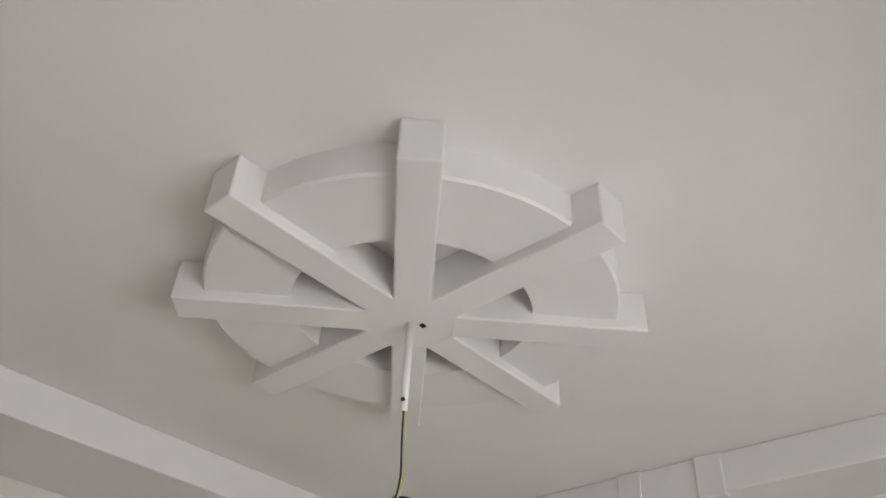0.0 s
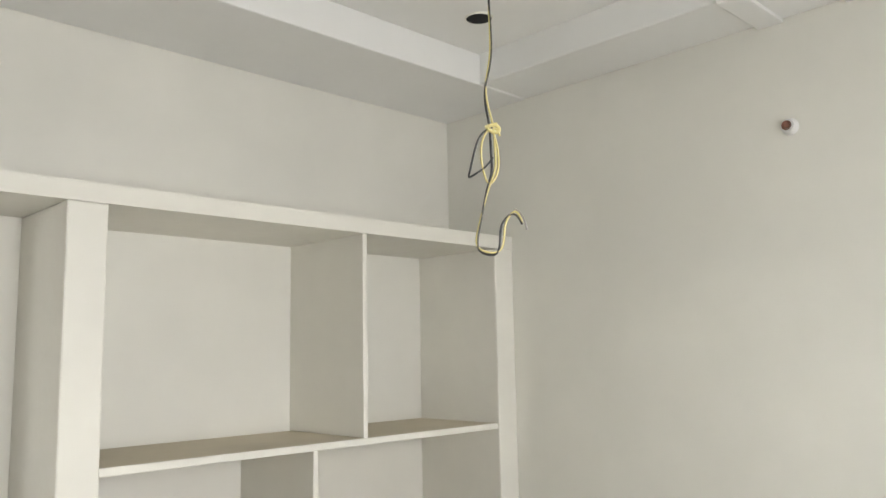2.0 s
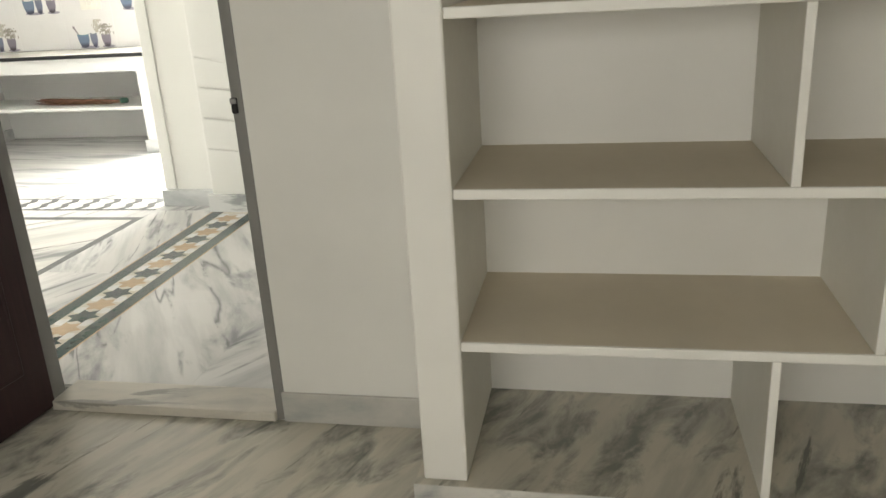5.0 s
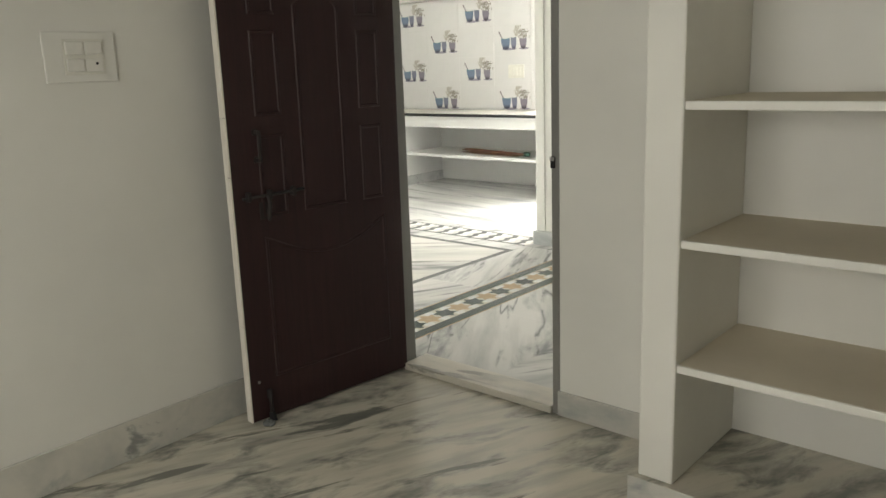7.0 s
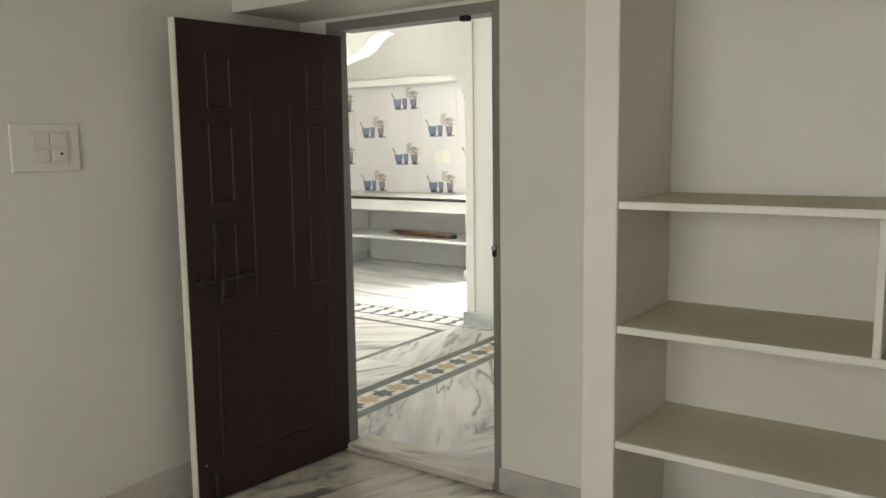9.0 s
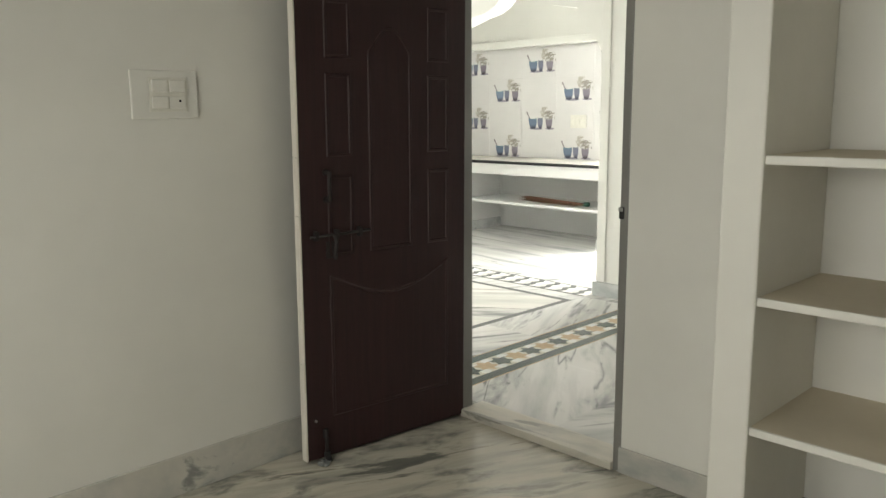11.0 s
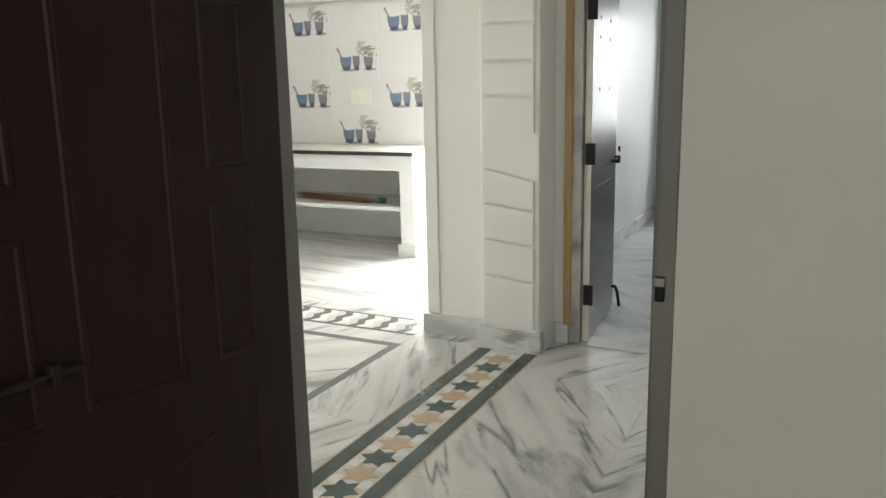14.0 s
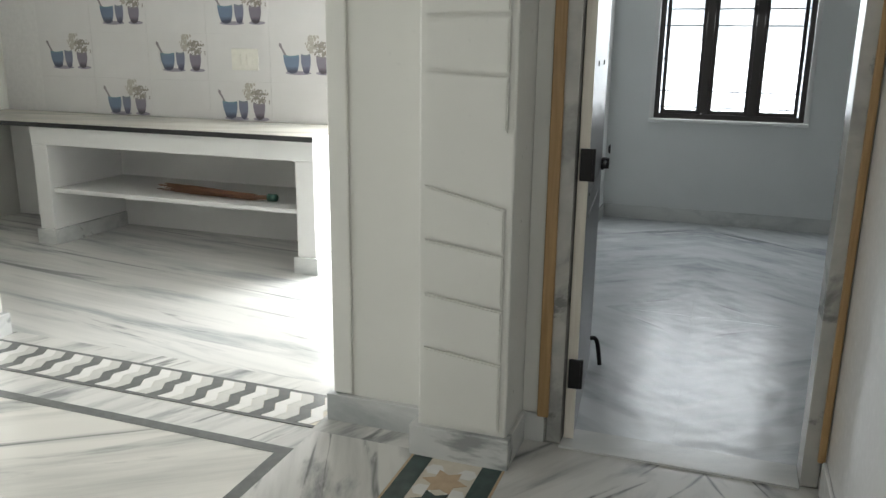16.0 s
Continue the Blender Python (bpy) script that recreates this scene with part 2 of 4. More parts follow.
def box(x0, y0, z0, x1, y1, z1, bevel=0.0, segments=2):
    bm = bmesh.new()
    box_into(bm, min(x0, x1), min(y0, y1), min(z0, z1), max(x0, x1), max(y0, y1), max(z0, z1))
    if bevel:
        bmesh.ops.bevel(bm, geom=bm.edges[:], offset=bevel, segments=segments, affect="EDGES", profile=0.5)
    return bm


def boxes(rows, bevel=0.0):
    bm = bmesh.new()
    for r in rows:
        box_into(bm, *r)
    if bevel:
        bmesh.ops.bevel(bm, geom=bm.edges[:], offset=bevel, segments=2, affect="EDGES", profile=0.5)
    return bm


def prism(outline, z0, z1, bevel=0.0):
    """A flat outline in x, y drawn up from z0 to z1."""
    bm = bmesh.new()
    f = bm.faces.new([bm.verts.new((x, y, z0)) for x, y in outline])
    r = bmesh.ops.extrude_face_region(bm, geom=[f])
    bmesh.ops.translate(bm, vec=(0, 0, z1 - z0), verts=[v for v in r["geom"] if isinstance(v, bmesh.types.BMVert)])
    bmesh.ops.recalc_face_normals(bm, faces=bm.faces[:])
    if bevel:
        bmesh.ops.bevel(bm, geom=[e for e in bm.edges if e.verts[0].co.z == e.verts[1].co.z], offset=bevel, segments=2, affect="EDGES")
    return bm


def rod(a, b, r0, r1=None, sides=16):
    bm = bmesh.new()
    a, b = Vector(a), Vector(b)
    m = Matrix.Translation((a + b) / 2) @ (b - a).to_track_quat("Z", "Y").to_matrix().to_4x4()
    bmesh.ops.create_cone(bm, cap_ends=True, segments=sides, radius1=r0, radius2=r0 if r1 is None else r1, depth=(b - a).length, matrix=m)
    return bm


def mesh_of(name, bm, mat, smooth=False):
    me = bpy.data.meshes.new(name)
    bm.to_mesh(me)
    bm.free()
    me.materials.append(mat)
    if smooth:
        me.polygons.foreach_set("use_smooth", [True] * len(me.polygons))
    return me


def part(name, bm, mat, parent=None, label="", smooth=False):
    ob = new(name, mesh_of(name, bm, mat, smooth))
    ob.parent = parent
    return tagged(ob, label)


def structure(name, bm, mat, label, category, smooth=False):
    return tagged(part(name, bm, mat, None, "", smooth), label, category, kind="structure")


def thing(name, label, category, group="", kind=""):
    return tagged(new(name), label, category, group, kind)


def tube(name, points, radius, mat, parent=None, label=""):
    cu = bpy.data.curves.new(name, "CURVE")
    cu.dimensions, cu.bevel_depth, cu.bevel_resolution = "3D", radius, 2
    s = cu.splines.new("NURBS")
    s.points.add(len(points) - 1)
    for p, c in zip(s.points, points):
        p.co = (*c, 1)
    s.use_endpoint_u, s.order_u = True, 4
    ob = new(name + "_line", cu)
    me = bpy.data.meshes.new_from_object(ob.evaluated_get(bpy.context.evaluated_depsgraph_get()))
    bpy.data.objects.remove(ob)
    me.materials.clear()
    me.materials.append(mat)
    out = new(name, me)
    out.parent = parent
    return tagged(out, label)


# ---- bedroom shell ----
FLOOR1 = structure("floor", box(XL - 0.1, YB - 0.1, -0.12, XR + 0.1, 0.0, -0.004), MARB1, "grey-veined cream marble bedroom floor", "floor")
structure("wall_west", box(XL - TH, YB, -0.1, XL, TH, 3.1), WALL, "cream painted plaster wall beside the door", "wall")
structure("wall_east", box(XR, YB, -0.1, XR + TH, TH, 3.1), WALL, "bare cream painted plaster wall", "wall")
structure("wall_north", boxes([(XL, 0, -0.1, -0.1, WT, 3.1), (DW + 0.036, 0, -0.1, 1.409, WT, 3.1), (1.409, BK, -0.1, XR, BK + 0.1, 2.149), (1.409, 0, 2.149, XR, BK + 0.1, 3.1), (-0.1, 0, DH + 0.045, DW + 0.036, WT, 3.1)]),
          WALL, "cream plaster wall with the doorway", "wall")
SW0, SW1, SZ0, SZ1 = 0.3, 2.5, 0.95, 2.15
structure("wall_south", boxes([(XL - TH, YB - TH, -0.1, SW0, YB, 3.1), (SW1, YB - TH, -0.1, XR + TH, YB, 3.1), (SW0, YB - TH, -0.1, SW1, YB, SZ0), (SW0, YB - TH, SZ1, SW1, YB, 3.1)]),
          WALL, "cream plaster wall with a window", "wall")
structure("ceiling", box(XL - TH, YB - TH, CZ, XR + TH, TH, CZ + 0.15), CEIL, "white plaster ceiling", "ceiling")
BN, BS, BX = -0.52, 2.78, 3.06
structure("ceiling_band_north", box(XL, BN, BS, XR, 0, CZ, 0.006), TRIMW, "dropped white plaster ceiling border", "ceiling border")
structure("ceiling_band_east", box(BX, YB, BS + 0.004, XR, BN, CZ, 0.006), TRIMW, "dropped white plaster ceiling border", "ceiling border")
structure("ceiling_band_south", box(XL, YB, BS, BX, YB + 0.45, CZ, 0.006), TRIMW, "dropped white plaster ceiling border", "ceiling border")
structure("ceiling_band_west", box(XL, YB + 0.45, BS + 0.004, XL + 0.3, BN, CZ, 0.006), TRIMW, "dropped white plaster ceiling border", "ceiling border")

# skirting
SK = 0.108
structure("baseboard_west", box(XL, YB, 0, XL + 0.012, -0.012, 0.157, 0.003), MARBS, "grey marble skirting", "skirting")
structure("baseboard_east", box(XR - 0.008, YB, 0, XR, -0.43, SK - 0.01), MARB1, "grey-veined marble skirting", "skirting")
structure("baseboard_north", box(DW + 0.03, -0.013, 0, 1.388, 0, SK, 0.003), MARBS, "cream marble skirting", "skirting")


# ---- hall, kitchen and second bedroom shell ----
structure("ground", box(-60, -60, -0.6, 60, 60, -0.3), plain("dry_ground", (0.3, 0.25, 0.19), 0.9, 0, 0.3, 2), "dry earth outside the house", "ground")
FLOORH = structure("hall_floor", box(HL, WT, -0.12, HR + 0.1, AY1 + 0.2, HF - 0.004), MARBH, "white marble hall floor with grey veins", "floor")
structure("kitchen_floor", box(HL, AY1 + 0.2, -0.12, -0.45, KB + 0.1, HF - 0.004), MARBK, "white marble kitchen floor", "floor")
FLOOR2 = structure("second_floor", box(R2X0 - 0.1, AY1 + 0.2, -0.12, R2X1, R2Y1 + 0.1, HF - 0.006), MARB2, "polished blue-grey marble floor", "floor")
structure("hall_ceiling", box(HL - TH, WT, HC, R2X1 + TH, R2Y1 + TH, HC + 0.15), CEIL, "white plaster hall ceiling", "ceiling")
# corridor wall with a third doorway close to the bedroom
D3A, D3B = 0.12, 0.43
structure("wall_hall_east", boxes([(HR, D3B + 0.05, -0.1, HR + TH, AY1 + 0.03, 3.1), (HR, 0.1, 2.1, HR + TH, D3B + 0.05, 3.1), (HR + 0.06, 0.1, -0.1, HR + TH, D3A, 2.1)]), GLOSSW, "glossy white painted corridor wall", "wall")
# assumed opening, out of view, added to let the hall's fill lamp in
HW0, HW1 = 0.5, 2.1
structure("wall_hall_west", boxes([(HL - TH, -0.5, -0.1, HL, HW0, 3.1), (HL - TH, HW1, -0.1, HL, KB, 3.1), (HL - TH, HW0, 2.2, HL, HW1, 3.1), (HL - TH, HW0, -0.1, HL, HW1, 0.02)]), HALLW, "unseen white hall wall with an opening added for fill light", "wall")
structure("wall_hall_south", box(HL, 0, -0.1, XL - TH, WT, 3.1), HALLW, "white painted hall wall", "wall")
# wall with the second bedroom's doorway
D2L, D2R, D2Y = -0.09, 0.72, 2.58
structure("wall_second_south", boxes([(-0.235, D2Y, -0.1, D2L - 0.06, D2Y + 0.12, 3.1), (D2R + 0.06, D2Y, -0.1, R2X1, D2Y + 0.12, 3.1), (D2L - 0.06, D2Y, 2.12, D2R + 0.06, D2Y + 0.12, 3.1)]),
          HALLW, "white painted wall round the second doorway", "wall")
structure("wall_second_west", box(R2X0 - 0.15, D2Y + 0.12, -0.1, R2X0, R2Y1, 3.1), ROOM2W, "pale blue-grey painted wall", "wall")
structure("wall_second_east", box(R2X1, D2Y + 0.12, -0.1, R2X1 + TH, R2Y1, 3.1), ROOM2W, "pale blue-grey painted wall", "wall")
W2X0, W2X1, W2Z0, W2Z1 = -0.195, 0.95, 0.885, 2.1
structure("wall_second_north", boxes([(R2X0 - 0.15, R2Y1, -0.1, W2X0, R2Y1 + TH, 3.1), (W2X1, R2Y1, -0.1, R2X1 + TH, R2Y1 + TH, 3.1), (W2X0, R2Y1, -0.1, W2X1, R2Y1 + TH, W2Z0), (W2X0, R2Y1, W2Z1, W2X1, R2Y1 + TH, 3.1)]),
          ROOM2W, "pale blue-grey wall with a barred window", "wall")
# kitchen back wall with the bright back doorway beside the counter
BD0, BD1 = -1.93, -0.95
structure("wall_kitchen_north", boxes([(HL, KB, -0.1, BD0, KB + TH, 3.1), (BD1, KB, -0.1, R2X0 - 0.15, KB + TH, 3.1), (BD0, KB, 2.1, BD1, KB + TH, 3.1)]),
          HALLW, "white kitchen wall with a back doorway", "wall")
structure("ledge", box(HL, KB - 0.14, 2.2, BD0 - 0.05, KB, 2.28, 0.006), HALLW, "white plaster ledge over the tiles", "ledge")

# ---- shelf unit ----
U0, U1, UY = 1.41, XR, -0.41
PL, PR = 1.53, 3.25
loft = structure("loft_slab", boxes([(XL, UY, 2.09, XR, 0, 2.15), (1.409, 0, 2.09, XR, BK, 2.149)]), SHELF, "painted concrete loft slab over door and shelves", "loft slab")
unit = thing("shelf_unit", "cream painted masonry wall shelves with staggered dividers", "shelf unit")
part("post", box(U0, UY, 0.1, PL, BK, 2.09, 0.006), SHELF, unit)
part("post", box(PR, UY, 0.1, U1, BK, 2.09, 0.006), SHELF, unit)
SHZ = (1.317, 0.906, 0.508)
for z in SHZ:
    sh = part("shelf", box(PL, UY + 0.02, z - 0.025, PR, BK, z - 0.001), DUSTY, unit, "dusty beige cement shelf")
    part("front_lip", box(PL, UY + 0.008, z - 0.026, PR, UY + 0.0195, z, 0.0035), SHELF, sh, "white painted front lip")
for x, z0, z1 in ((2.512, 1.317, 2.09), (2.286, 0.906, 1.291), (2.5, 0.508, 0.88), (2.281, 0.1, 0.482)):
    part("divider", box(x - 0.011, UY + 0.01, z0, x + 0.011, BK, z1, 0.003), SHELF, unit)
part("base_slab", boxes([(U0 - 0.022, UY - 0.022, 0, U1, -0.002, 0.1), (U0, -0.002, 0, U1, BK, 0.1)]), MARB1, unit, "grey-veined marble base")
part("riser", box(U0 - 0.024, UY - 0.0245, 0.001, U1, UY - 0.0225, 0.099, 0.0008), MARBR, unit, "pale marble riser")

# ---- ceiling rose, rod and cable ----
RX, RY = 1.684, -1.832
rose = thing("ceiling_rose", "white plaster wheel-shaped ceiling rose with eight spokes", "ceiling ornament")
rose.location = (RX, RY, CZ)


def ring(r0, r1, z0, z1, n=64):
    bm = bmesh.new()
    loops = [[bm.verts.new((r * math.cos(2 * math.pi * k / n), r * math.sin(2 * math.pi * k / n), z)) for k in range(n)]
             for r, z in ((r0, z1), (r0, z0), (r1 - 0.006, z0), (r1, z0 + 0.006), (r1, z1))]
    for a, b in zip(loops, loops[1:]):
        for k in range(n):
            bm.faces.new((a[k], a[(k + 1) % n], b[(k + 1) % n], b[k]))
    bmesh.ops.recalc_face_normals(bm, faces=bm.faces[:])
    return bm


part("disc", ring(0.3, 0.51, -0.085, 0.0), TRIMW, rose)
oct_ = [(0.125 * math.cos(radians(22.5 + 45 * k - 1)), 0.125 * math.sin(radians(22.5 + 45 * k - 1))) for k in range(8)]
part("hub", prism(oct_, -0.112, 0.0, 0.004), TRIMW, rose)
spoke = mesh_of("spoke", box(0.1, -0.045, -0.1125, 0.58, 0.045, 0, 0.005), TRIMW)
for k in range(8):
    o = new("spoke", spoke)
    o.parent, o.matrix_basis = rose, pose(0, 0, 0, 0, 0, 45 * k - 1)

rod_thing = thing("fan_rod", "cream painted steel fan rod hanging from the rose", "fan rod")
part("pipe", rod((RX, RY, CZ - 0.11), (RX, RY, 2.575), 0.0095), TRIMW, rod_thing, "", True)
part("bolt_hole", rod((RX - 0.0105, RY - 0.005, 2.6), (RX - 0.006, RY - 0.003, 2.6), 0.005), HOLE_FOOT_BLACK, rod_thing)
part("hook_slot", box(RX + 0.012, RY - 0.03, CZ - 0.118, RX + 0.027, RY - 0.018, CZ - 0.113, 0.002), HOLE_FOOT_BLACK, rod_thing, "small dark block painted for the shade of a slot")

cable = thing("hanging_cable", "yellow and black twin electric cable hanging in loose loops", "cable")


def strand(name, pts, mat, r, dx=0.0):
    """pts: sideways offset from the rod, and height."""
    tube(name, [(RX + (s + dx) * 0.69, RY - (s + dx) * 0.725, z + 0.028 * min(1, max(0, (2.6 - z) / 0.5))) for s, z in pts], r, mat, cable)


main = [(0.0, 2.59), (0.001, 2.53), (0.002, 2.47), (0.008, 2.41), (-0.005, 2.34), (-0.018, 2.3), (-0.013, 2.21), (-0.013, 2.14), (-0.029, 2.09), (-0.027, 2.05), (-0.019, 2.01),
        (-0.02, 1.965), (-0.016, 1.93), (-0.028, 1.9), (-0.039, 1.845), (-0.05, 1.8), (-0.046, 1.782), (-0.03, 1.775), (-0.012, 1.774), (-0.006, 1.795), (-0.007, 1.825), (0.006, 1.846), (0.024, 1.855), (0.034, 1.83)]
strand("black_strand", main, CABLEK, 0.0022)
strand("yellow_strand", [(s + 0.005 * math.sin(7 * k), z + 0.004) for k, (s, z) in enumerate(main)], CABLEY, 0.002, 0.003)
strand("yellow_loop", [(-0.018, 2.01), (-0.034, 2.0), (-0.04, 1.96), (-0.032, 1.92), (-0.024, 1.9), (-0.008, 1.92), (-0.004, 1.95), (-0.008, 1.985), (-0.018, 2.012), (-0.004, 2.01), (-0.002, 1.995)], CABLEY, 0.002)
strand("black_loop", [(-0.015, 2.012), (-0.036, 2.008), (-0.05, 1.97), (-0.058, 1.93), (-0.064, 1.915), (-0.045, 1.928), (-0.024, 1.94), (-0.016, 1.956)], CABLEK, 0.002)
strand("knot", [(-0.028, 2.012), (-0.012, 2.02), (0.0, 2.01), (-0.006, 2.0), (-0.024, 2.005), (-0.026, 2.015), (-0.006, 2.018)], CABLEY, 0.0038)
strand("bare_end", [(0.02, 1.858), (0.03, 1.855), (0.038, 1.845), (0.042, 1.82)], STEEL, 0.002)

jb = thing("ceiling_box", "round dark open junction box in the ceiling", "junction box")
jb.location = (2.781, -0.781, CZ)
part("rim", ring(0.05, 0.056, -0.006, 0.0, 32), PVC, jb)
# solid disc whose dark colour stands for the shade in the open box
part("cup", rod((0, 0, -0.004), (0, 0, 0), 0.05, sides=32), HOLE_FOOT_BLACK, jb, "dark disc painted for the shade of the hollow")

# raised straps on the east ceiling border
for y0, y1 in ((-1.71, -1.615), (-2.015, -1.92)):
    st = thing("ceiling_strap", "raised white plaster strap round the ceiling border", "plaster strap", "ceiling straps", "structure")
    part("upright", box(BX - 0.013, y0, BS - 0.01, BX, y1, CZ, 0.004), TRIMW, st)
    part("underside", box(BX, y0, BS - 0.01, XR, y1, BS + 0.004, 0.004), TRIMW, st)

pipe_stub = thing("pipe_stub", "capped pipe stub with rusty rim in the wall", "pipe stub")
pipe_stub.matrix_world = pose(XR, -1.703, 2.389, 0, -90, 0)
part("collar", rod((0, 0, -0.004), (0, 0, 0.026), 0.032, 0.023, sides=20), TRIMW, pipe_stub, "smudged white filler")
part("sleeve", ring(0.009, 0.017, 0.026, 0.034, 24), RUST, pipe_stub, "rusty brown sleeve")
part("plug", rod((0, 0, 0.026), (0, 0, 0.031), 0.0095), RUST, pipe_stub)

# switch plate on the west wall
sw = thing("switch_plate", "ivory modular switch plate painted over", "switch plate")
sw.matrix_world = pose(XL, -1.295, 1.515, 90, 0, 90)
part("plate", box(-0.126, -0.085, 0, 0.126, 0.085, 0.01, 0.004), WALL, sw)
part("inner_frame", boxes([(-0.062, -0.06, 0.012, 0.082, 0.06, 0.0145)], 0.001), PVC, sw)
for i, (x, y) in enumerate(((-0.024, 0.03), (0.042, 0.03), (-0.024, -0.028))):
    part("switch", box(x - 0.03, y - 0.022, 0.0145, x + 0.03, y + 0.022, 0.021, 0.003), SWITCHW, sw)
soc = part("socket", box(0.012, -0.05, 0.0145, 0.072, -0.006, 0.019, 0.002), SWITCHW, sw)
part("socket_hole", rod((0.05, -0.022, 0.0188), (0.05, -0.022, 0.0196), 0.005), HOLE_FOOT_BLACK, soc)


# ---- doors ----
def moulding(x0, z0, x1, z1, y, w=0.016, d=0.0038, arch=0.0):
    """A raised rectangular bead on a door face at depth y, its top bowed up by arch."""
    bm = bmesh.new()
    path = [(x0, z0), (x1, z0), (x1, z1)]
    path += [(x1 + (x0 - x1) * k / 18, z1 + arch * math.sin(math.pi * k / 18)) for k in range(1, 18)] if arch else []
    path += [(x0, z1)]
    n = len(path)
    cx, cz = (x0 + x1) / 2, (z0 + z1) / 2
    rows = []
    for x, z in path:
        sx, sz = (1 if x > cx else -1), (1 if z > cz else -1)
        if arch and x0 < x < x1:
            sx = 0
        rows.append([bm.verts.new((x + sx * e, y + h, z + sz * e)) for e, h in ((w / 2, 0), (w / 4, d), (-w / 4, d), (-w / 2, 0))])
    for k in range(n):
        a, b = rows[k], rows[(k + 1) % n]
        for i in range(3):
            bm.faces.new((a[i], a[i + 1], b[i + 1], b[i]))
    bmesh.ops.recalc_face_normals(bm, faces=bm.faces[:])
    return bm


def panel_door(d, w, h, mat, faces):
    leaf = part("leaf", box(0, -0.017, 0, w, 0.017, h, 0.0025), mat, d)
    k = w / 0.84
    for side in faces:
        for x0, x1 in ((0.105, 0.205), (0.605, 0.71)):
            for z0, z1 in ((0.865, 1.178), (1.268, 1.578), (1.652, 1.86)):
                part("panel_moulding", moulding(x0 * k, z0, x1 * k, z1, 0.017), mat, leaf) if side > 0 else part("panel_moulding", moulding(x0 * k, z0, x1 * k, z1, -0.022), mat, leaf)
        part("panel_moulding", moulding(0.305 * k, 0.865, 0.51 * k, 1.67, 0.017 if side > 0 else -0.024, arch=0.1), mat, leaf)
        part("panel_moulding", moulding(0.105 * k, 0.18, 0.71 * k, 0.77, 0.017 if side > 0 else -0.022, arch=-0.1), mat, leaf)
    return leaf


d1 = thing("door_1", "dark brown moulded panel door standing open", "door", kind="structure")
leaf1 = panel_door(d1, 0.845, 1.99, DOORW, (1,))
for z0, z1 in ((0.0, 0.42), (0.422, 1.03), (1.032, 1.26), (1.262, 1.99)):
    part("edge_strip", box(0.846, -0.02, z0, 0.853, 0.0195, z1, 0.0015), EDGEW, d1, "pale unpainted edge lipping")
hd = part("pull_handle", rod((0.73, 0.05, 1.085), (0.73, 0.05, 1.205), 0.0075, sides=12), DARKIRON, d1, "black iron pull handle", True)
for z in (1.09, 1.2):
    part("standoff", rod((0.73, 0.017, z), (0.73, 0.052, z), 0.007, sides=10), DARKIRON, hd)
    part("rose_plate", rod((0.73, 0.017, z), (0.73, 0.02, z), 0.014, sides=14), DARKIRON, hd)
al = part("door_bolt", rod((0.812, 0.032, 0.945), (0.53, 0.032, 0.952), 0.0065, sides=12), DARKIRON, d1, "black sliding door bolt", True)
for x in (0.785, 0.69, 0.58):
    part("staple", box(x - 0.009, 0.017, 0.93, x + 0.009, 0.04, 0.968, 0.003), DARKIRON, al)
tube("hasp", [(0.705, 0.036, 0.948), (0.698, 0.045, 0.928), (0.706, 0.05, 0.898), (0.712, 0.048, 0.868), (0.706, 0.044, 0.85)], 0.0085, DARKIRON, al)
part("keeper_plate", box(0.685, 0.017, 0.85, 0.735, 0.0205, 0.92, 0.0015), DARKIRON, al)
tb = part("door_stopper", rod((0.765, 0.03, 0.125), (0.765, 0.034, 0.03), 0.008, sides=12), DARKIRON, d1, "black iron door stopper", True)
part("bracket", box(0.755, 0.017, 0.09, 0.775, 0.033, 0.13, 0.003), DARKIRON, tb)
part("foot", rod((0.765, 0.034, 0.03), (0.765, 0.04, -0.008), 0.013, 0.017, sides=14), HOLE_FOOT_BLACK, tb)
part("screw_cap", rod((0.805, 0.017, 0.17), (0.805, 0.021, 0.17), 0.006, sides=12), STEEL, d1)
d1.matrix_world = pose(-0.045, -0.004, 0.014, -0.8, 0, -96)

chunk = thing("mortar_lump", "rough grey mortar lump lying on the marble floor", "debris")
bm = bmesh.new()
bmesh.ops.create_icosphere(bm, subdivisions=3, radius=1)
for v in bm.verts:
    v.co *= 1 + 0.35 * noise.noise(v.co * 2.2)
    v.co = Vector((v.co.x * 0.028, v.co.y * 0.022, max(v.co.z, -0.5) * 0.016))
part("lump", bm, GREYST, chunk)
chunk.location = (-0.075, -0.8, 0.008)

fr = thing("door_frame", "grey painted wooden door frame with worn paint", "door frame", kind="structure")
part("jamb", box(-0.1, -0.003, 0, -0.034, 0.068, DH + 0.045, 0.004), FRAMEG, fr)
jr = part("jamb", box(DW, -0.003, 0, DW + 0.036, WT + 0.006, DH + 0.045, 0.004), FRAMEG, fr)
part("stop_bead", box(DW - 0.012, 0.03, 0, DW, 0.06, DH, 0.003), FRAMEG, fr)
part("head", box(-0.034, -0.003, DH, DW, WT + 0.006, DH + 0.045, 0.004), FRAMEG, fr)
sk = part("bolt_receiver", box(DW + 0.002, -0.014, 1.034, DW + 0.02, -0.003, 1.08, 0.003), IRON, jr, "black iron bolt receiver")
part("receiver_cap", box(DW + 0.001, -0.018, 1.063, DW + 0.021, -0.0125, 1.079, 0.002), STEEL, sk, "worn steel cap")
part("top_catch", box(0.66, -0.012, DH - 0.022, 0.7, 0.02, DH, 0.003), IRON, fr, "black iron bolt catch")
structure("threshold", box(-0.036, -0.018, 0, DW, 0.142, HF + 0.005, 0.004), MARBT, "worn cream marble door threshold", "threshold")


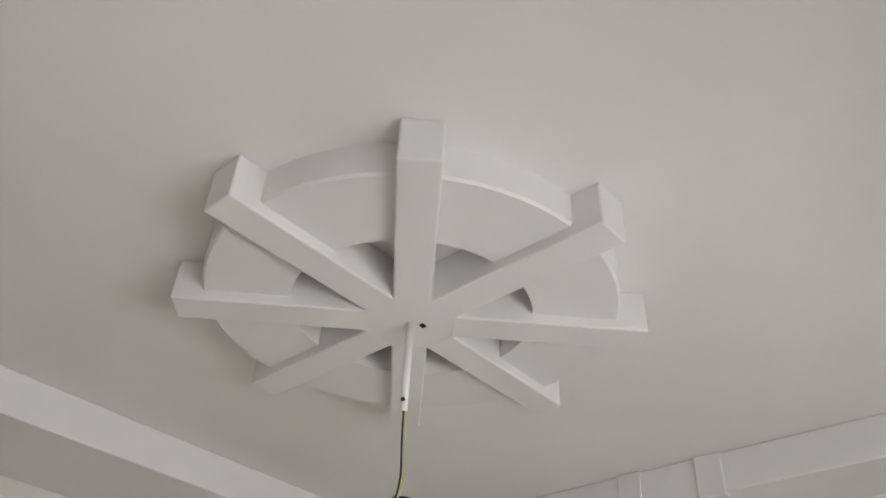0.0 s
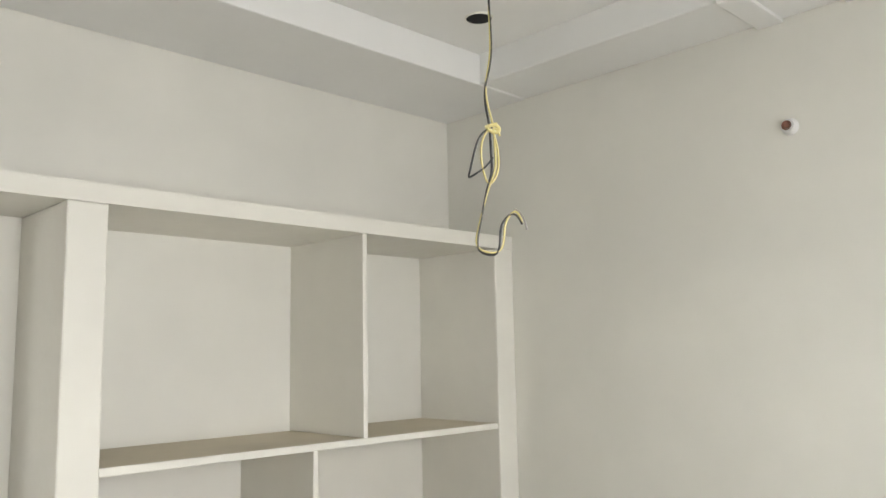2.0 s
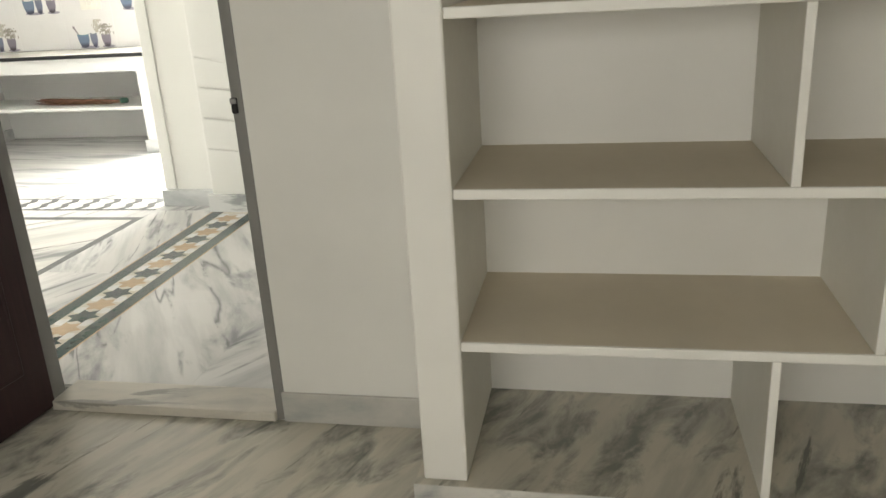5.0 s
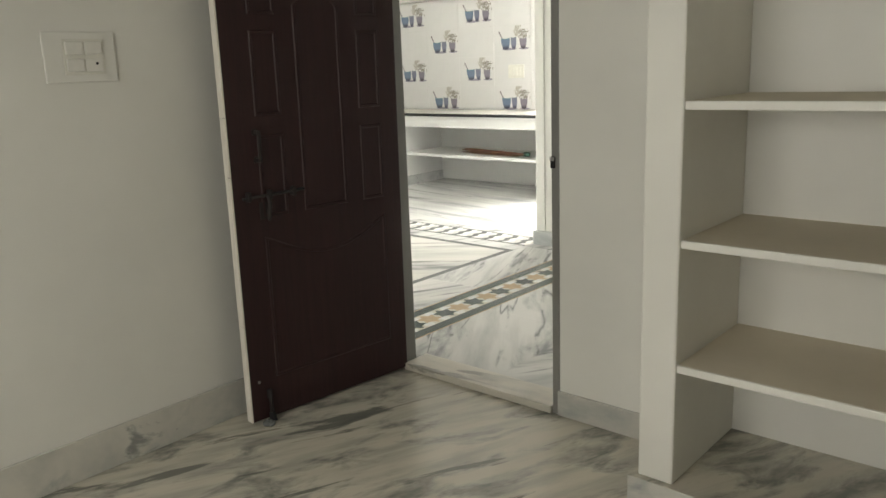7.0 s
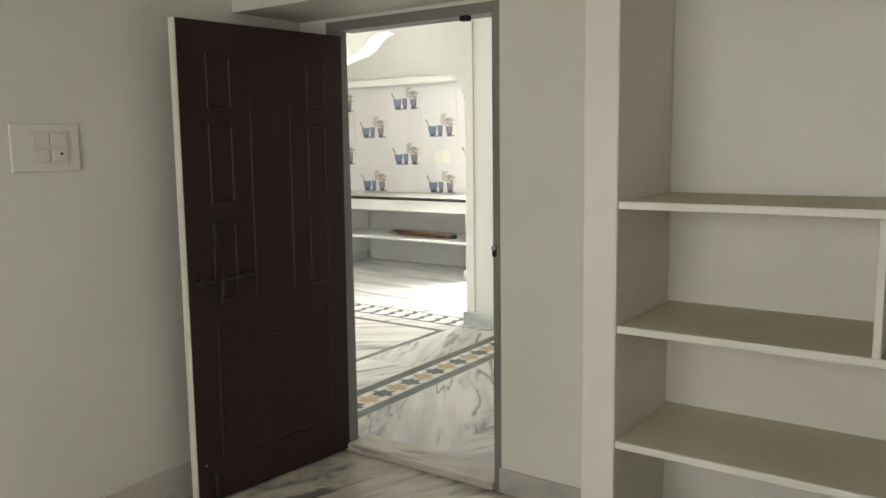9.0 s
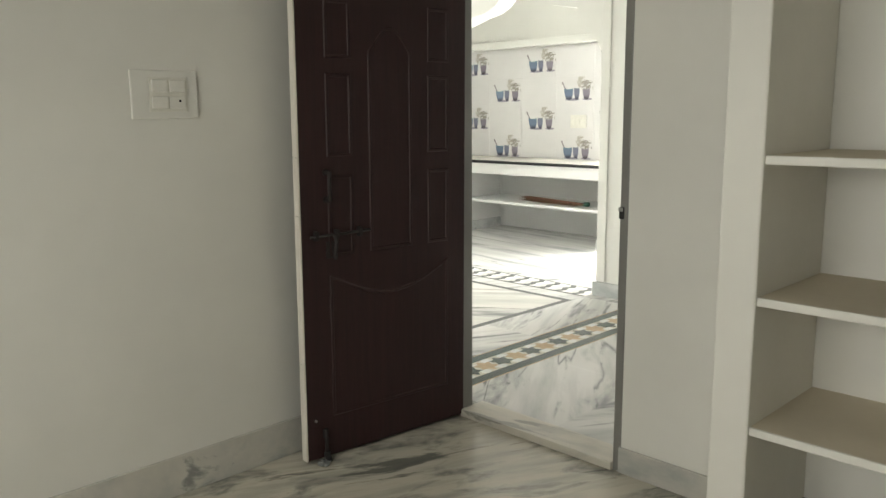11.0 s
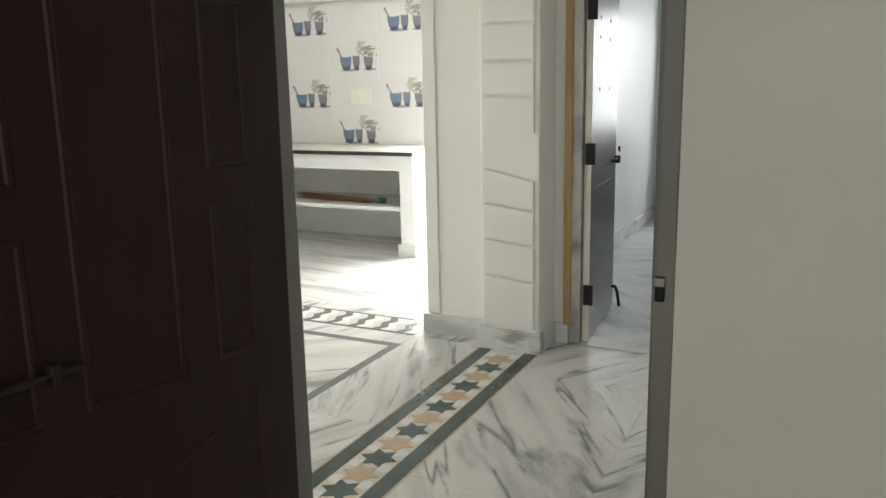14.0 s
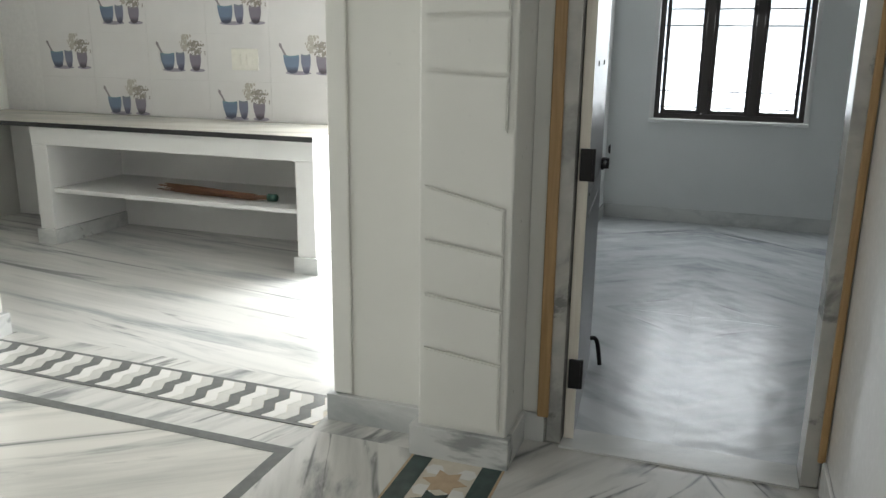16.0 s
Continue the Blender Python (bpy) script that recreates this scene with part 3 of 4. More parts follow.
def lined_frame(name, x0, x1, y0, y1, zt, label):
    """A marble-lined frame with varnished wood beads on its hall side, round an opening in a wall along x."""
    f = thing(name, label, "door frame", kind="structure")
    for a, b in ((x0 - 0.055, x0), (x1, x1 + 0.055)):
        part("lining", box(a, y0 - 0.004, HF, b, y1 + 0.003, zt, 0.003), FRAMEM, f, "grey marble lining")
    part("lining", box(x0, y0 - 0.004, zt - 0.05, x1, y1 + 0.003, zt, 0.003), FRAMEM, f)
    for a, b in ((x0 - 0.088, x0 - 0.046), (x1 + 0.042, x1 + 0.066)):
        part("wood_bead", box(a, y0 - 0.02, HF + 0.1, b, y0 - 0.004, zt + 0.045, 0.005), WOODT, f, "varnished wood bead")
    part("wood_bead", box(x0 - 0.05, y0 - 0.02, zt, x1 + 0.04, y0 - 0.004, zt + 0.045, 0.005), WOODT, f)
    return f


lined_frame("door_frame_second", D2L, D2R, D2Y, D2Y + 0.12, 2.12, "grey marble door frame with wood bead")
structure("threshold_second", box(D2L, D2Y - 0.03, 0, D2R, D2Y + 0.125, HF + 0.006, 0.003), MARBF, "grey marble threshold", "threshold")
d2 = thing("door_2", "near-black glossy flush door standing open", "door", kind="structure")
leaf2 = part("leaf", box(0, -0.017, 0, 0.79, 0.017, 2.0, 0.0025), DOOR2W, d2)
for z in (0.82, 0.9):
    part("cross_bead", box(0.1, -0.0195, z - 0.006, 0.62, -0.017, z + 0.006, 0.001), DOOR2W, leaf2)
for x in (0.2, 0.5):
    for z in (1.35, 1.62, 1.72):
        part("screw", rod((x, -0.0165, z), (x, -0.02, z), 0.009, sides=10), IRON, leaf2)
part("edge_strip", box(-0.006, -0.018, 0, -0.001, 0.018, 2.0, 0.001), EDGEW, d2, "pale edge lipping")
for z in (0.26, 1.02, 1.75):
    hg = part("hinge", box(-0.02, -0.03, z - 0.055, -0.0065, 0.012, z + 0.055, 0.002), IRON, d2, "black steel hinge")
    part("pin", rod((-0.01, -0.032, z - 0.055), (-0.01, -0.032, z + 0.055), 0.007), IRON, hg)
b2 = part("door_bolt", rod((0.55, -0.034, 0.93), (0.78, -0.034, 0.93), 0.007), IRON, d2, "black sliding bolt", True)
part("ring", ring(0.012, 0.02, -0.004, 0.004, 20), IRON, b2).matrix_basis = pose(0.7, -0.05, 0.99, 90, 0, 0)
part("staple", box(0.74, -0.05, 0.9, 0.775, -0.017, 0.945, 0.004), IRON, b2)
part("staple_eye", box(0.75, -0.052, 0.915, 0.766, -0.049, 0.932), STEEL, b2)
tube("door_stopper", [(0.73, -0.018, 0.125), (0.73, -0.035, 0.135), (0.732, -0.05, 0.12), (0.735, -0.058, 0.065), (0.737, -0.066, 0.0)], 0.01, IRON, d2, "black bent door stopper")
d2.matrix_world = pose(D2L + 0.023, D2Y + 0.04, HF + 0.008, 0, 0, 95)

f3 = thing("door_frame_third", "grey marble door frame with wood bead", "door frame", kind="structure")
part("lining", box(HR - 0.004, D3B, HF, HR + TH, D3B + 0.05, 2.1, 0.003), FRAMEM, f3)
part("lining_step", box(HR + 0.02, D3B - 0.02, HF, HR + 0.06, D3B, 2.1, 0.003), FRAMEM, f3)
part("wood_bead", box(HR - 0.02, D3B + 0.04, HF + 0.1, HR - 0.004, D3B + 0.085, 2.14, 0.005), WOODT, f3, "varnished wood bead")
d3 = thing("door_3", "closed dark door beside the corridor", "door", kind="structure")
part("leaf", box(HR + 0.062, D3A, HF + 0.01, HR + 0.096, D3B, 2.1, 0.003), DOOR2W, d3)
part("panel_moulding", boxes([(HR + 0.056, D3A + 0.08, 0.3, HR + 0.0625, D3B - 0.08, 0.9), (HR + 0.056, D3A + 0.08, 1.1, HR + 0.0625, D3B - 0.08, 1.9)], 0.003), DOOR2W, d3)

# ---- second bedroom's window ----
def barred_window(name, x0, x1, z0, z1, y, panes, label):
    w = thing(name, label, "window", kind="structure")
    fw = 0.04
    part("plaster_border", boxes([(x0 - 0.035, y - 0.008, z0 - 0.03, x0 - 0.001, y + 0.004, z1 + 0.03), (x1 + 0.001, y - 0.008, z0 - 0.03, x1 + 0.035, y + 0.004, z1 + 0.03), (x0 - 0.001, y - 0.008, z1 + 0.001, x1 + 0.001, y + 0.004, z1 + 0.03)], 0.003), TRIMW, w, "white raised border")
    part("window_sill", box(x0 - 0.033, y - 0.035, z0 - 0.032, x1 + 0.033, y + 0.06, z0 - 0.001, 0.006), GLOSSW, w)
    part("window_frame", boxes([(x0, y + 0.03, z0, x0 + fw, y + 0.09, z1), (x1 - fw, y + 0.03, z0, x1, y + 0.09, z1), (x0 + fw, y + 0.03, z0, x1 - fw, y + 0.09, z0 + fw), (x0 + fw, y + 0.03, z1 - fw, x1 - fw, y + 0.09, z1)], 0.004), WINF, w)
    step = (x1 - x0 - fw) / panes
    for k in range(1, panes):
        part("mullion", box(x0 + k * step - 0.01, y + 0.028, z0 + fw, x0 + k * step + 0.05, y + 0.092, z1 - fw, 0.004), WINF, w)
    for k in range(panes):
        a, b = x0 + k * step + fw + 0.01, x0 + (k + 1) * step - 0.01
        sash = part("sash", boxes([(a, y + 0.045, z0 + fw, a + 0.03, y + 0.08, z1 - fw), (b - 0.03, y + 0.045, z0 + fw, b, y + 0.08, z1 - fw), (a + 0.03, y + 0.045, z0 + fw, b - 0.03, y + 0.08, z0 + fw + 0.03), (a + 0.03, y + 0.045, z1 - fw - 0.03, b - 0.03, y + 0.08, z1 - fw)], 0.003), WINF, w)
        pane = part("pane", box(a + 0.028, y + 0.06, z0 + fw + 0.028, b - 0.028, y + 0.066, z1 - fw - 0.028), GLASS, sash)
        pane.visible_shadow = False
    for k in range(9):
        z = z0 + 0.09 + k * (z1 - z0 - 0.18) / 8
        part("grille_bar", box(x0 + 0.01, y + 0.1, z - 0.005, x1 - 0.01, y + 0.11, z + 0.005), IRON, w)
    return w


barred_window("window_2", W2X0, W2X1, W2Z0, W2Z1, R2Y1, 3, "dark brown three-pane window with iron grille")
w1 = barred_window("window_1", SW0, SW1, SZ0, SZ1, 0, 4, "dark brown bedroom window with iron grille")
w1.matrix_world = pose(SW0 + SW1, YB, 0, 0, 0, 180)


GLOW = material("hazy_white_sky", (0.9, 0.93, 0.95), 1.0)
gb = GLOW.node_tree.nodes["Principled BSDF"]
gb.inputs["Emission Color"].default_value = (0.93, 0.97, 1, 1)
gb.inputs["Emission Strength"].default_value = 3.0
structure("backdrop_second", box(-6, 9.0, -0.3, 8, 9.05, 5), GLOW, "bright hazy daylight outside the window", "backdrop")
structure("backdrop_back_door", box(-4.5, 7.2, -0.3, -0.75, 7.25, 5), GLOW, "bright hazy daylight outside the back door", "backdrop")

# ---- skirtings outside the bedroom ----
def skirting(name, x0, y0, x1, y1, mat=None):
    structure(name, box(x0, y0, HF - 0.01, x1, y1, 0.14, 0.004), mat or MARBF, "pale grey marble skirting", "skirting")


skirting("skirting_corridor", HR - 0.013, D3B + 0.09, HR, D2Y - 0.022, GLOSSW)
skirting("skirting_second_north", R2X0, R2Y1 - 0.013, R2X1, R2Y1)
skirting("skirting_second_west", R2X0, D2Y + 0.13, R2X0 + 0.013, R2Y1 - 0.014)
skirting("skirting_second_door", -0.232, D2Y - 0.014, D2L - 0.06, D2Y)

# ---- arch between hall and kitchen ----
PX0, PX1 = -0.978, -0.57          # plain part of the east pier
WX0, WX1 = -3.41, -2.89          # west pier
YP0, YP1 = 2.48, 2.72            # pier depth
pier = structure("pier_east", box(PX0 + 0.03, YP0, -0.1, PX1, YP1, 3.1, 0.006), HALLW, "white painted plaster pier", "pier")
part("corner_bead", box(PX0 + 0.02, YP0 - 0.012, 0.14, PX0 + 0.1, YP0 + 0.002, 2.95, 0.006), HALLW, pier)
part("foot", box(PX0 - 0.005, YP0 - 0.025, HF - 0.01, PX1, YP1 + 0.01, 0.135, 0.004), MARBF, pier, "grey marble foot")
pil = structure("pilaster", box(-0.56, AY0 + 0.012, -0.1, -0.237, D2Y + 0.06, 3.1, 0.008), HALLW, "white pilaster with raised slanted panels", "pilaster")
part("foot", box(-0.585, AY0 - 0.012, HF - 0.01, -0.222, D2Y - 0.001, 0.14, 0.004), MARBF, pil, "grey marble foot")


def slant(z0l, z0r, z1l, z1r):
    bm = prism([(-0.535, z0l), (-0.262, z0r), (-0.262, z1r), (-0.535, z1l)], 0, 0.018, 0.005)
    bmesh.ops.transform(bm, matrix=Matrix(((1, 0, 0, 0), (0, 0, -1, AY0 + 0.014), (0, 1, 0, 0), (0, 0, 0, 1))), verts=bm.verts[:])
    return bm


cuts = ((0.15, 0.15), (0.436, 0.406), (0.63, 0.597), (0.818, 0.781), (1.0, 0.938))
for (a, b), (c, d) in zip(cuts, cuts[1:]):
    part("raised_panel", slant(a + 0.012, b + 0.012, c, d), HALLW, pil)
cuts = ((1.2, 1.17), (1.365, 1.35), (1.53, 1.53), (1.71, 1.71), (1.9, 1.9))
for (a, b), (c, d) in zip(cuts, cuts[1:]):
    part("raised_panel", slant(a + 0.012, b + 0.012, c, d), HALLW, pil)
pw = structure("pier_west", box(WX0, YP0, -0.1, WX1 - 0.03, YP1, 3.1, 0.006), HALLW, "white painted plaster pier", "pier")
part("foot", box(WX0 - 0.01, YP0 - 0.025, HF - 0.01, WX1 + 0.005, YP1 + 0.01, 0.135, 0.004), MARBF, pw, "grey marble foot")

# cusped arch: its outline from the east pier to the top, the crown mirrored about the middle
half = [(0.0, 1.88), (-0.05, 1.96), (-0.13, 2.043), (-0.22, 2.124), (-0.228, 2.222), (-0.36, 2.245), (-0.49, 2.269), (-0.59, 2.314), (-0.675, 2.394), (-0.76, 2.435)]
mid = -1.8
edge = [(PX0 + x, z) for x, z in half]
edge = edge + [(2 * mid - x, z) for x, z in reversed(edge[5:])] + [(-2.6, 2.15), (-2.78, 2.0), (WX1, 1.88)]
outline = [(PX0 + 0.04, 1.86)] + edge + [(WX1 - 0.04, 1.86), (WX1 - 0.04, 3.0), (PX0 + 0.04, 3.0)]
bm = prism(outline, 0, 0.2, 0.006)
bmesh.ops.transform(bm, matrix=Matrix(((1, 0, 0, 0), (0, 0, -1, YP1 - 0.02), (0, 1, 0, 0), (0, 0, 0, 1))), verts=bm.verts[:])
structure("arch", bm, HALLW, "white cusped plaster arch over the opening", "arch")
structure("wall_hall_north", box(HL, YP0 + 0.02, -0.1, WX0, YP1 - 0.02, 3.1), HALLW, "white painted hall wall", "wall")
structure("wall_pier_back", box(PX1, D2Y + 0.06, -0.1, -0.237, D2Y + 0.12, 3.1), HALLW, "white plaster behind the pilaster", "wall")

# flat grey patches standing for electrical box holes in the corridor wall
for y, z, w, h, tilt in ((1.34, 0.565, 0.25, 0.035, 0.48), (1.66, 0.345, 0.12, 0.05, 0.43)):
    sc = thing("box_hole_patch", "small flat grey patch standing for an electrical box hole", "wall scar", "wall scars")
    bm = bmesh.new()
    n = 14
    bm.faces.new([bm.verts.new((HR - 0.002, y + w / 2 * math.cos(2 * math.pi * k / n) * (1 + 0.3 * noise.noise((k, z, 0))), z + h / 2 * math.sin(2 * math.pi * k / n) * (1 + 0.4 * noise.noise((k, 3, z))) - tilt * w / 2 * math.cos(2 * math.pi * k / n))) for k in range(n)])
    r = bmesh.ops.extrude_face_region(bm, geom=bm.faces[:])
    bmesh.ops.translate(bm, vec=(0.0015, 0, 0), verts=[v for v in r["geom"] if isinstance(v, bmesh.types.BMVert)])
    part("patch", bm, BOXGREY, sc)

# ---- kitchen counter ----
counter = thing("kitchen_counter", "white painted masonry kitchen counter with open shelf", "counter")
CX0, CX1, CY, CTZ = -4.2, -1.975, 4.2, 0.87
# pale marble colour stands in for glare and reflections on the dark top
part("worktop", box(HL + 0.02, CY - 0.02, CTZ, CX1 + 0.015, KB - 0.03, CTZ + 0.028, 0.003), MARBS, counter, "worktop coloured pale marble grey for the glare on it")
part("front_edge", box(HL + 0.02, CY - 0.032, CTZ - 0.004, CX1 + 0.017, CY - 0.0205, CTZ + 0.0285, 0.002), GRANITE, counter, "black granite front edge")
part("apron", box(CX0, CY, CTZ - 0.13, CX1, CY + 0.09, CTZ, 0.005), TRIMW, counter)
part("end_wall", box(CX1 - 0.13, CY + 0.002, HF, CX1 - 0.001, KB, CTZ - 0.001, 0.005), TRIMW, counter)
part("middle_wall", box(CX0, CY + 0.002, HF, CX0 + 0.13, KB, CTZ - 0.13, 0.005), TRIMW, counter)
part("shelf", box(CX0 + 0.13, CY + 0.03, 0.4, CX1 - 0.13, KB, 0.43, 0.004), TRIMW, counter)
part("back", box(HL + 0.02, KB - 0.03, HF, CX1 - 0.13, KB - 0.001, CTZ), TRIMW, counter)
for x0, x1 in ((CX1 - 0.15, CX1 + 0.02), (CX0 - 0.02, CX0 + 0.15)):
    part("foot", box(x0, CY - 0.018, HF - 0.005, x1, KB - 0.04, 0.135, 0.004), MARBF, counter, "grey marble foot")

broom = thing("straw_broom", "brown straw broom with green handle on the shelf", "broom")
bm = bmesh.new()
rng = random.Random(4)
for k in range(150):
    a, q = rng.uniform(0, 2 * math.pi), math.sqrt(rng.random())
    y0, z0 = 0.02 * q * math.cos(a), 0.018 * q * math.sin(a)
    L = rng.uniform(0.5, 0.82)
    y1, z1 = y0 * 2.6 + rng.uniform(-0.01, 0.01), z0 * 1.4 + rng.uniform(-0.006, 0.006)
    m = Matrix.Translation((-L / 2, (y0 + y1) / 2, (z0 + z1) / 2)) @ Vector((-L, y1 - y0, z1 - z0)).to_track_quat("Z", "Y").to_matrix().to_4x4()
    bmesh.ops.create_cone(bm, cap_ends=False, segments=4, radius1=0.0035, radius2=0.002, depth=L, matrix=m)
part("bristles", bm, STRAW, broom)
part("binding", rod((-0.06, 0, 0), (-0.01, 0, 0), 0.024, 0.021), STRAW, broom, "", True)
part("handle", rod((-0.01, 0, 0), (0.14, 0, 0.012), 0.017, 0.014), STRAW, broom, "", True)
part("handle_cap", rod((0.1, 0, 0.009), (0.16, 0, 0.013), 0.026, 0.024), GREENP, broom, "green plastic cap", True)
broom.matrix_world = pose(-2.5, CY + 0.17, 0.457, 0, 1, -4)

# ---- kitchen tiles with printed pots ----
TW, TZ = 0.522, 0.335
tiles = structure("kitchen_tiles", box(HL + 0.02, KB - 0.012, CTZ + 0.028, BD0 - 0.06, KB, 2.2), GROUT, "white glazed kitchen wall tiles printed with pots", "wall tiles")
X0, Z0 = -3.16 - 0.06, CTZ + 0.028 - 0.06


def flat(pts, d=0.0012):
    bm = prism(pts, 0, d)
    bmesh.ops.transform(bm, matrix=Matrix(((1, 0, 0, 0), (0, 0, -1, 0), (0, 1, 0, 0), (0, 0, 0, 1))), verts=bm.verts[:])
    return bm


def vessel(x0, x1, b0, b1, h, sag=0.012):
    top = [(x1 + (x0 - x1) * k / 8, h - sag * 0.6 * math.sin(math.pi * k / 8)) for k in range(9)]
    bot = [(b0 + (b1 - b0) * k / 6, -sag * math.sin(math.pi * k / 6)) for k in range(7)]
    right = [(b1 + (x1 - b1) * k / 5 + 0.007 * math.sin(math.pi * k / 5), h * k / 5) for k in range(1, 5)]
    left = [(b0 + (x0 - b0) * k / 5 - 0.007 * math.sin(math.pi * k / 5), h * k / 5) for k in range(4, 0, -1)]
    return bot + right + top + left


def printed(name, top, mid, low, h):
    """Glazed print that fades from its rim colour to a dark foot."""
    m = material(name, mid, 0.15)
    tc = add(m, "ShaderNodeTexCoord")
    sep = add(m, "ShaderNodeSeparateXYZ")
    wire(m, tc.outputs["Object"], sep.inputs[0])
    up = add(m, "ShaderNodeMath")
    up.operation = "MULTIPLY_ADD"
    up.inputs[1].default_value, up.inputs[2].default_value = 0.9 / h, -0.05
    wire(m, sep.outputs[2], up.inputs[0])
    wob = add(m, "ShaderNodeMath")
    wob.operation = "MULTIPLY_ADD"
    wob.inputs[1].default_value = 0.25
    wire(m, noise_tex(m, tc.outputs["Object"], 45, 3.0), wob.inputs[0])
    wire(m, up.outputs[0], wob.inputs[2])
    c = ramp(m, wob.outputs[0], [(0.12, low), (0.36, mid), (0.8, mid), (0.97, top)])
    wire(m, c, m.node_tree.nodes["Principled BSDF"].inputs["Base Color"])
    return m


BUCKET = printed("bucket_print", (0.15, 0.28, 0.31), (0.15, 0.195, 0.28), (0.07, 0.075, 0.11), 0.105)
MUG = printed("mug_print", (0.22, 0.25, 0.26), (0.18, 0.19, 0.26), (0.08, 0.08, 0.12), 0.112)
POT = printed("pot_print", (0.26, 0.235, 0.25), (0.215, 0.19, 0.235), (0.08, 0.07, 0.085), 0.1)
P_BUCKET = mesh_of("bucket", flat(vessel(0.035, 0.15, 0.062, 0.135, 0.105)), BUCKET)
P_MUG = mesh_of("mug", flat(vessel(0.165, 0.232, 0.18, 0.222, 0.112)), MUG)
P_POT = mesh_of("pot", flat(vessel(0.275, 0.365, 0.295, 0.35, 0.1)), POT)
P_SPOON = mesh_of("ladle", flat([(0.045, 0.1), (0.06, 0.1), (0.03, 0.15), (0.024, 0.17), (0.008, 0.178), (0.004, 0.16), (0.018, 0.142)]), POT)
P_SAUCER = mesh_of("saucer", flat([(0.142 + 0.095 * math.cos(2 * math.pi * k / 16), -0.008 + 0.012 * math.sin(2 * math.pi * k / 16)) for k in range(16)], 0.0006), SHADOWP)
P_DISH = mesh_of("dish", flat([(0.333 + 0.062 * math.cos(2 * math.pi * k / 16), -0.006 + 0.012 * math.sin(2 * math.pi * k / 16)) for k in range(16)], 0.0006), SHADOWP)


def leaves(seed, n, x0, x1, z0, z1, big):
    bm = bmesh.new()
    rng = random.Random(seed)
    for k in range(n):
        u = rng.gauss(0, 0.4)
        cz = rng.uniform(z0, z1)
        cx = (x0 + x1) / 2 + max(-1, min(1, u)) * (x1 - x0) / 2
        a, L = rng.uniform(0, math.pi), rng.uniform(0.6, 1.2) * big
        ux, uz = math.cos(a) * L, math.sin(a) * L
        bm.faces.new([bm.verts.new((cx + p, -0.0004 - 0.000004 * k, cz + q)) for p, q in ((-ux, -uz), (uz * 0.6, -ux * 0.6), (ux, uz), (-uz * 0.6, ux * 0.6))])
    return bm


P_PLUME = mesh_of("plume", leaves(5, 75, 0.2, 0.29, 0.12, 0.222, 0.012), plain("beige_leaf_print", (0.42, 0.39, 0.345), 0.15, 0, 0.3, 60))
bm = leaves(8, 105, 0.245, 0.4, 0.092, 0.18, 0.011)
P_SPRIG = mesh_of("sprig", bm, SPRIG)
tile_mesh = mesh_of("tile", box(0.0005, -0.006, 0.0005, TW - 0.0005, 0, TZ - 0.0005, 0.0006, 1), TILE)
for row in range(4):
    for col in range(-4, 3):
        x = X0 + col * TW
        if x < HL + 0.02 or x + 0.3 > BD0 - 0.06:
            continue
        t = new("tile", tile_mesh)
        t.parent, t.location = tiles, (x, KB - 0.012, Z0 + row * TZ + 0.0615 if row == 0 else Z0 + row * TZ)
        if row == 0:
            t.scale.z = (TZ - 0.0615) / TZ
        if (row + col) % 2 == 0:
            for me in (P_SAUCER, P_DISH, P_PLUME, P_BUCKET, P_MUG, P_POT, P_SPOON, P_SPRIG):
                o = new(me.name, me)
                o.parent = tiles
                o.location, o.scale = (x + 0.07, KB - 0.0181, Z0 + row * TZ + 0.08), (1.08, 1, 1.1)
ks = thing("kitchen_switch_plate", "white modular switch plate on the tiled wall", "switch plate")
ks.matrix_world = pose(-2.9, KB - 0.0185, 1.33, 90, 0, 0)
part("plate", box(-0.11, -0.075, 0, 0.11, 0.075, 0.01, 0.004), SWITCHW, ks)
for x in (-0.05, 0.0, 0.05):
    part("switch", box(x - 0.02, -0.04, 0.01, x + 0.02, 0.04, 0.015, 0.002), SWITCHW, ks)

# ---- hall floor inlays ----
Z1 = HF - 0.0015
inlay = structure("floor_inlay", box(-0.563, WT + 0.012, HF - 0.006, -0.237, AY0 - 0.013, HF - 0.003), CREAM, "inlaid stone star border in the hall floor", "floor inlay")
part("brown_line", box(-0.571, WT + 0.012, HF - 0.006, -0.563, AY0 - 0.013, Z1), OCHRE, inlay)
part("brown_line", box(-0.237, WT + 0.012, HF - 0.006, -0.229, AY0 - 0.013, Z1), OCHRE, inlay)
n = 4
for x0, x1 in ((-0.562, -0.492), (-0.308, -0.238)):
    for k in range(n):
        y0 = WT + 0.012 + k * (AY0 - WT - 0.025) / n
        part("green_slab", box(x0, y0 + 0.0006, HF - 0.005, x1, y0 + (AY0 - WT - 0.025) / n - 0.0006, Z1), GREENM, inlay, "dark green marble border")


def star(r):
    return [(r * (1 if k % 2 == 0 else 0.577) * math.cos(radians(30 * k)), r * (1 if k % 2 == 0 else 0.577) * math.sin(radians(30 * k))) for k in range(12)]


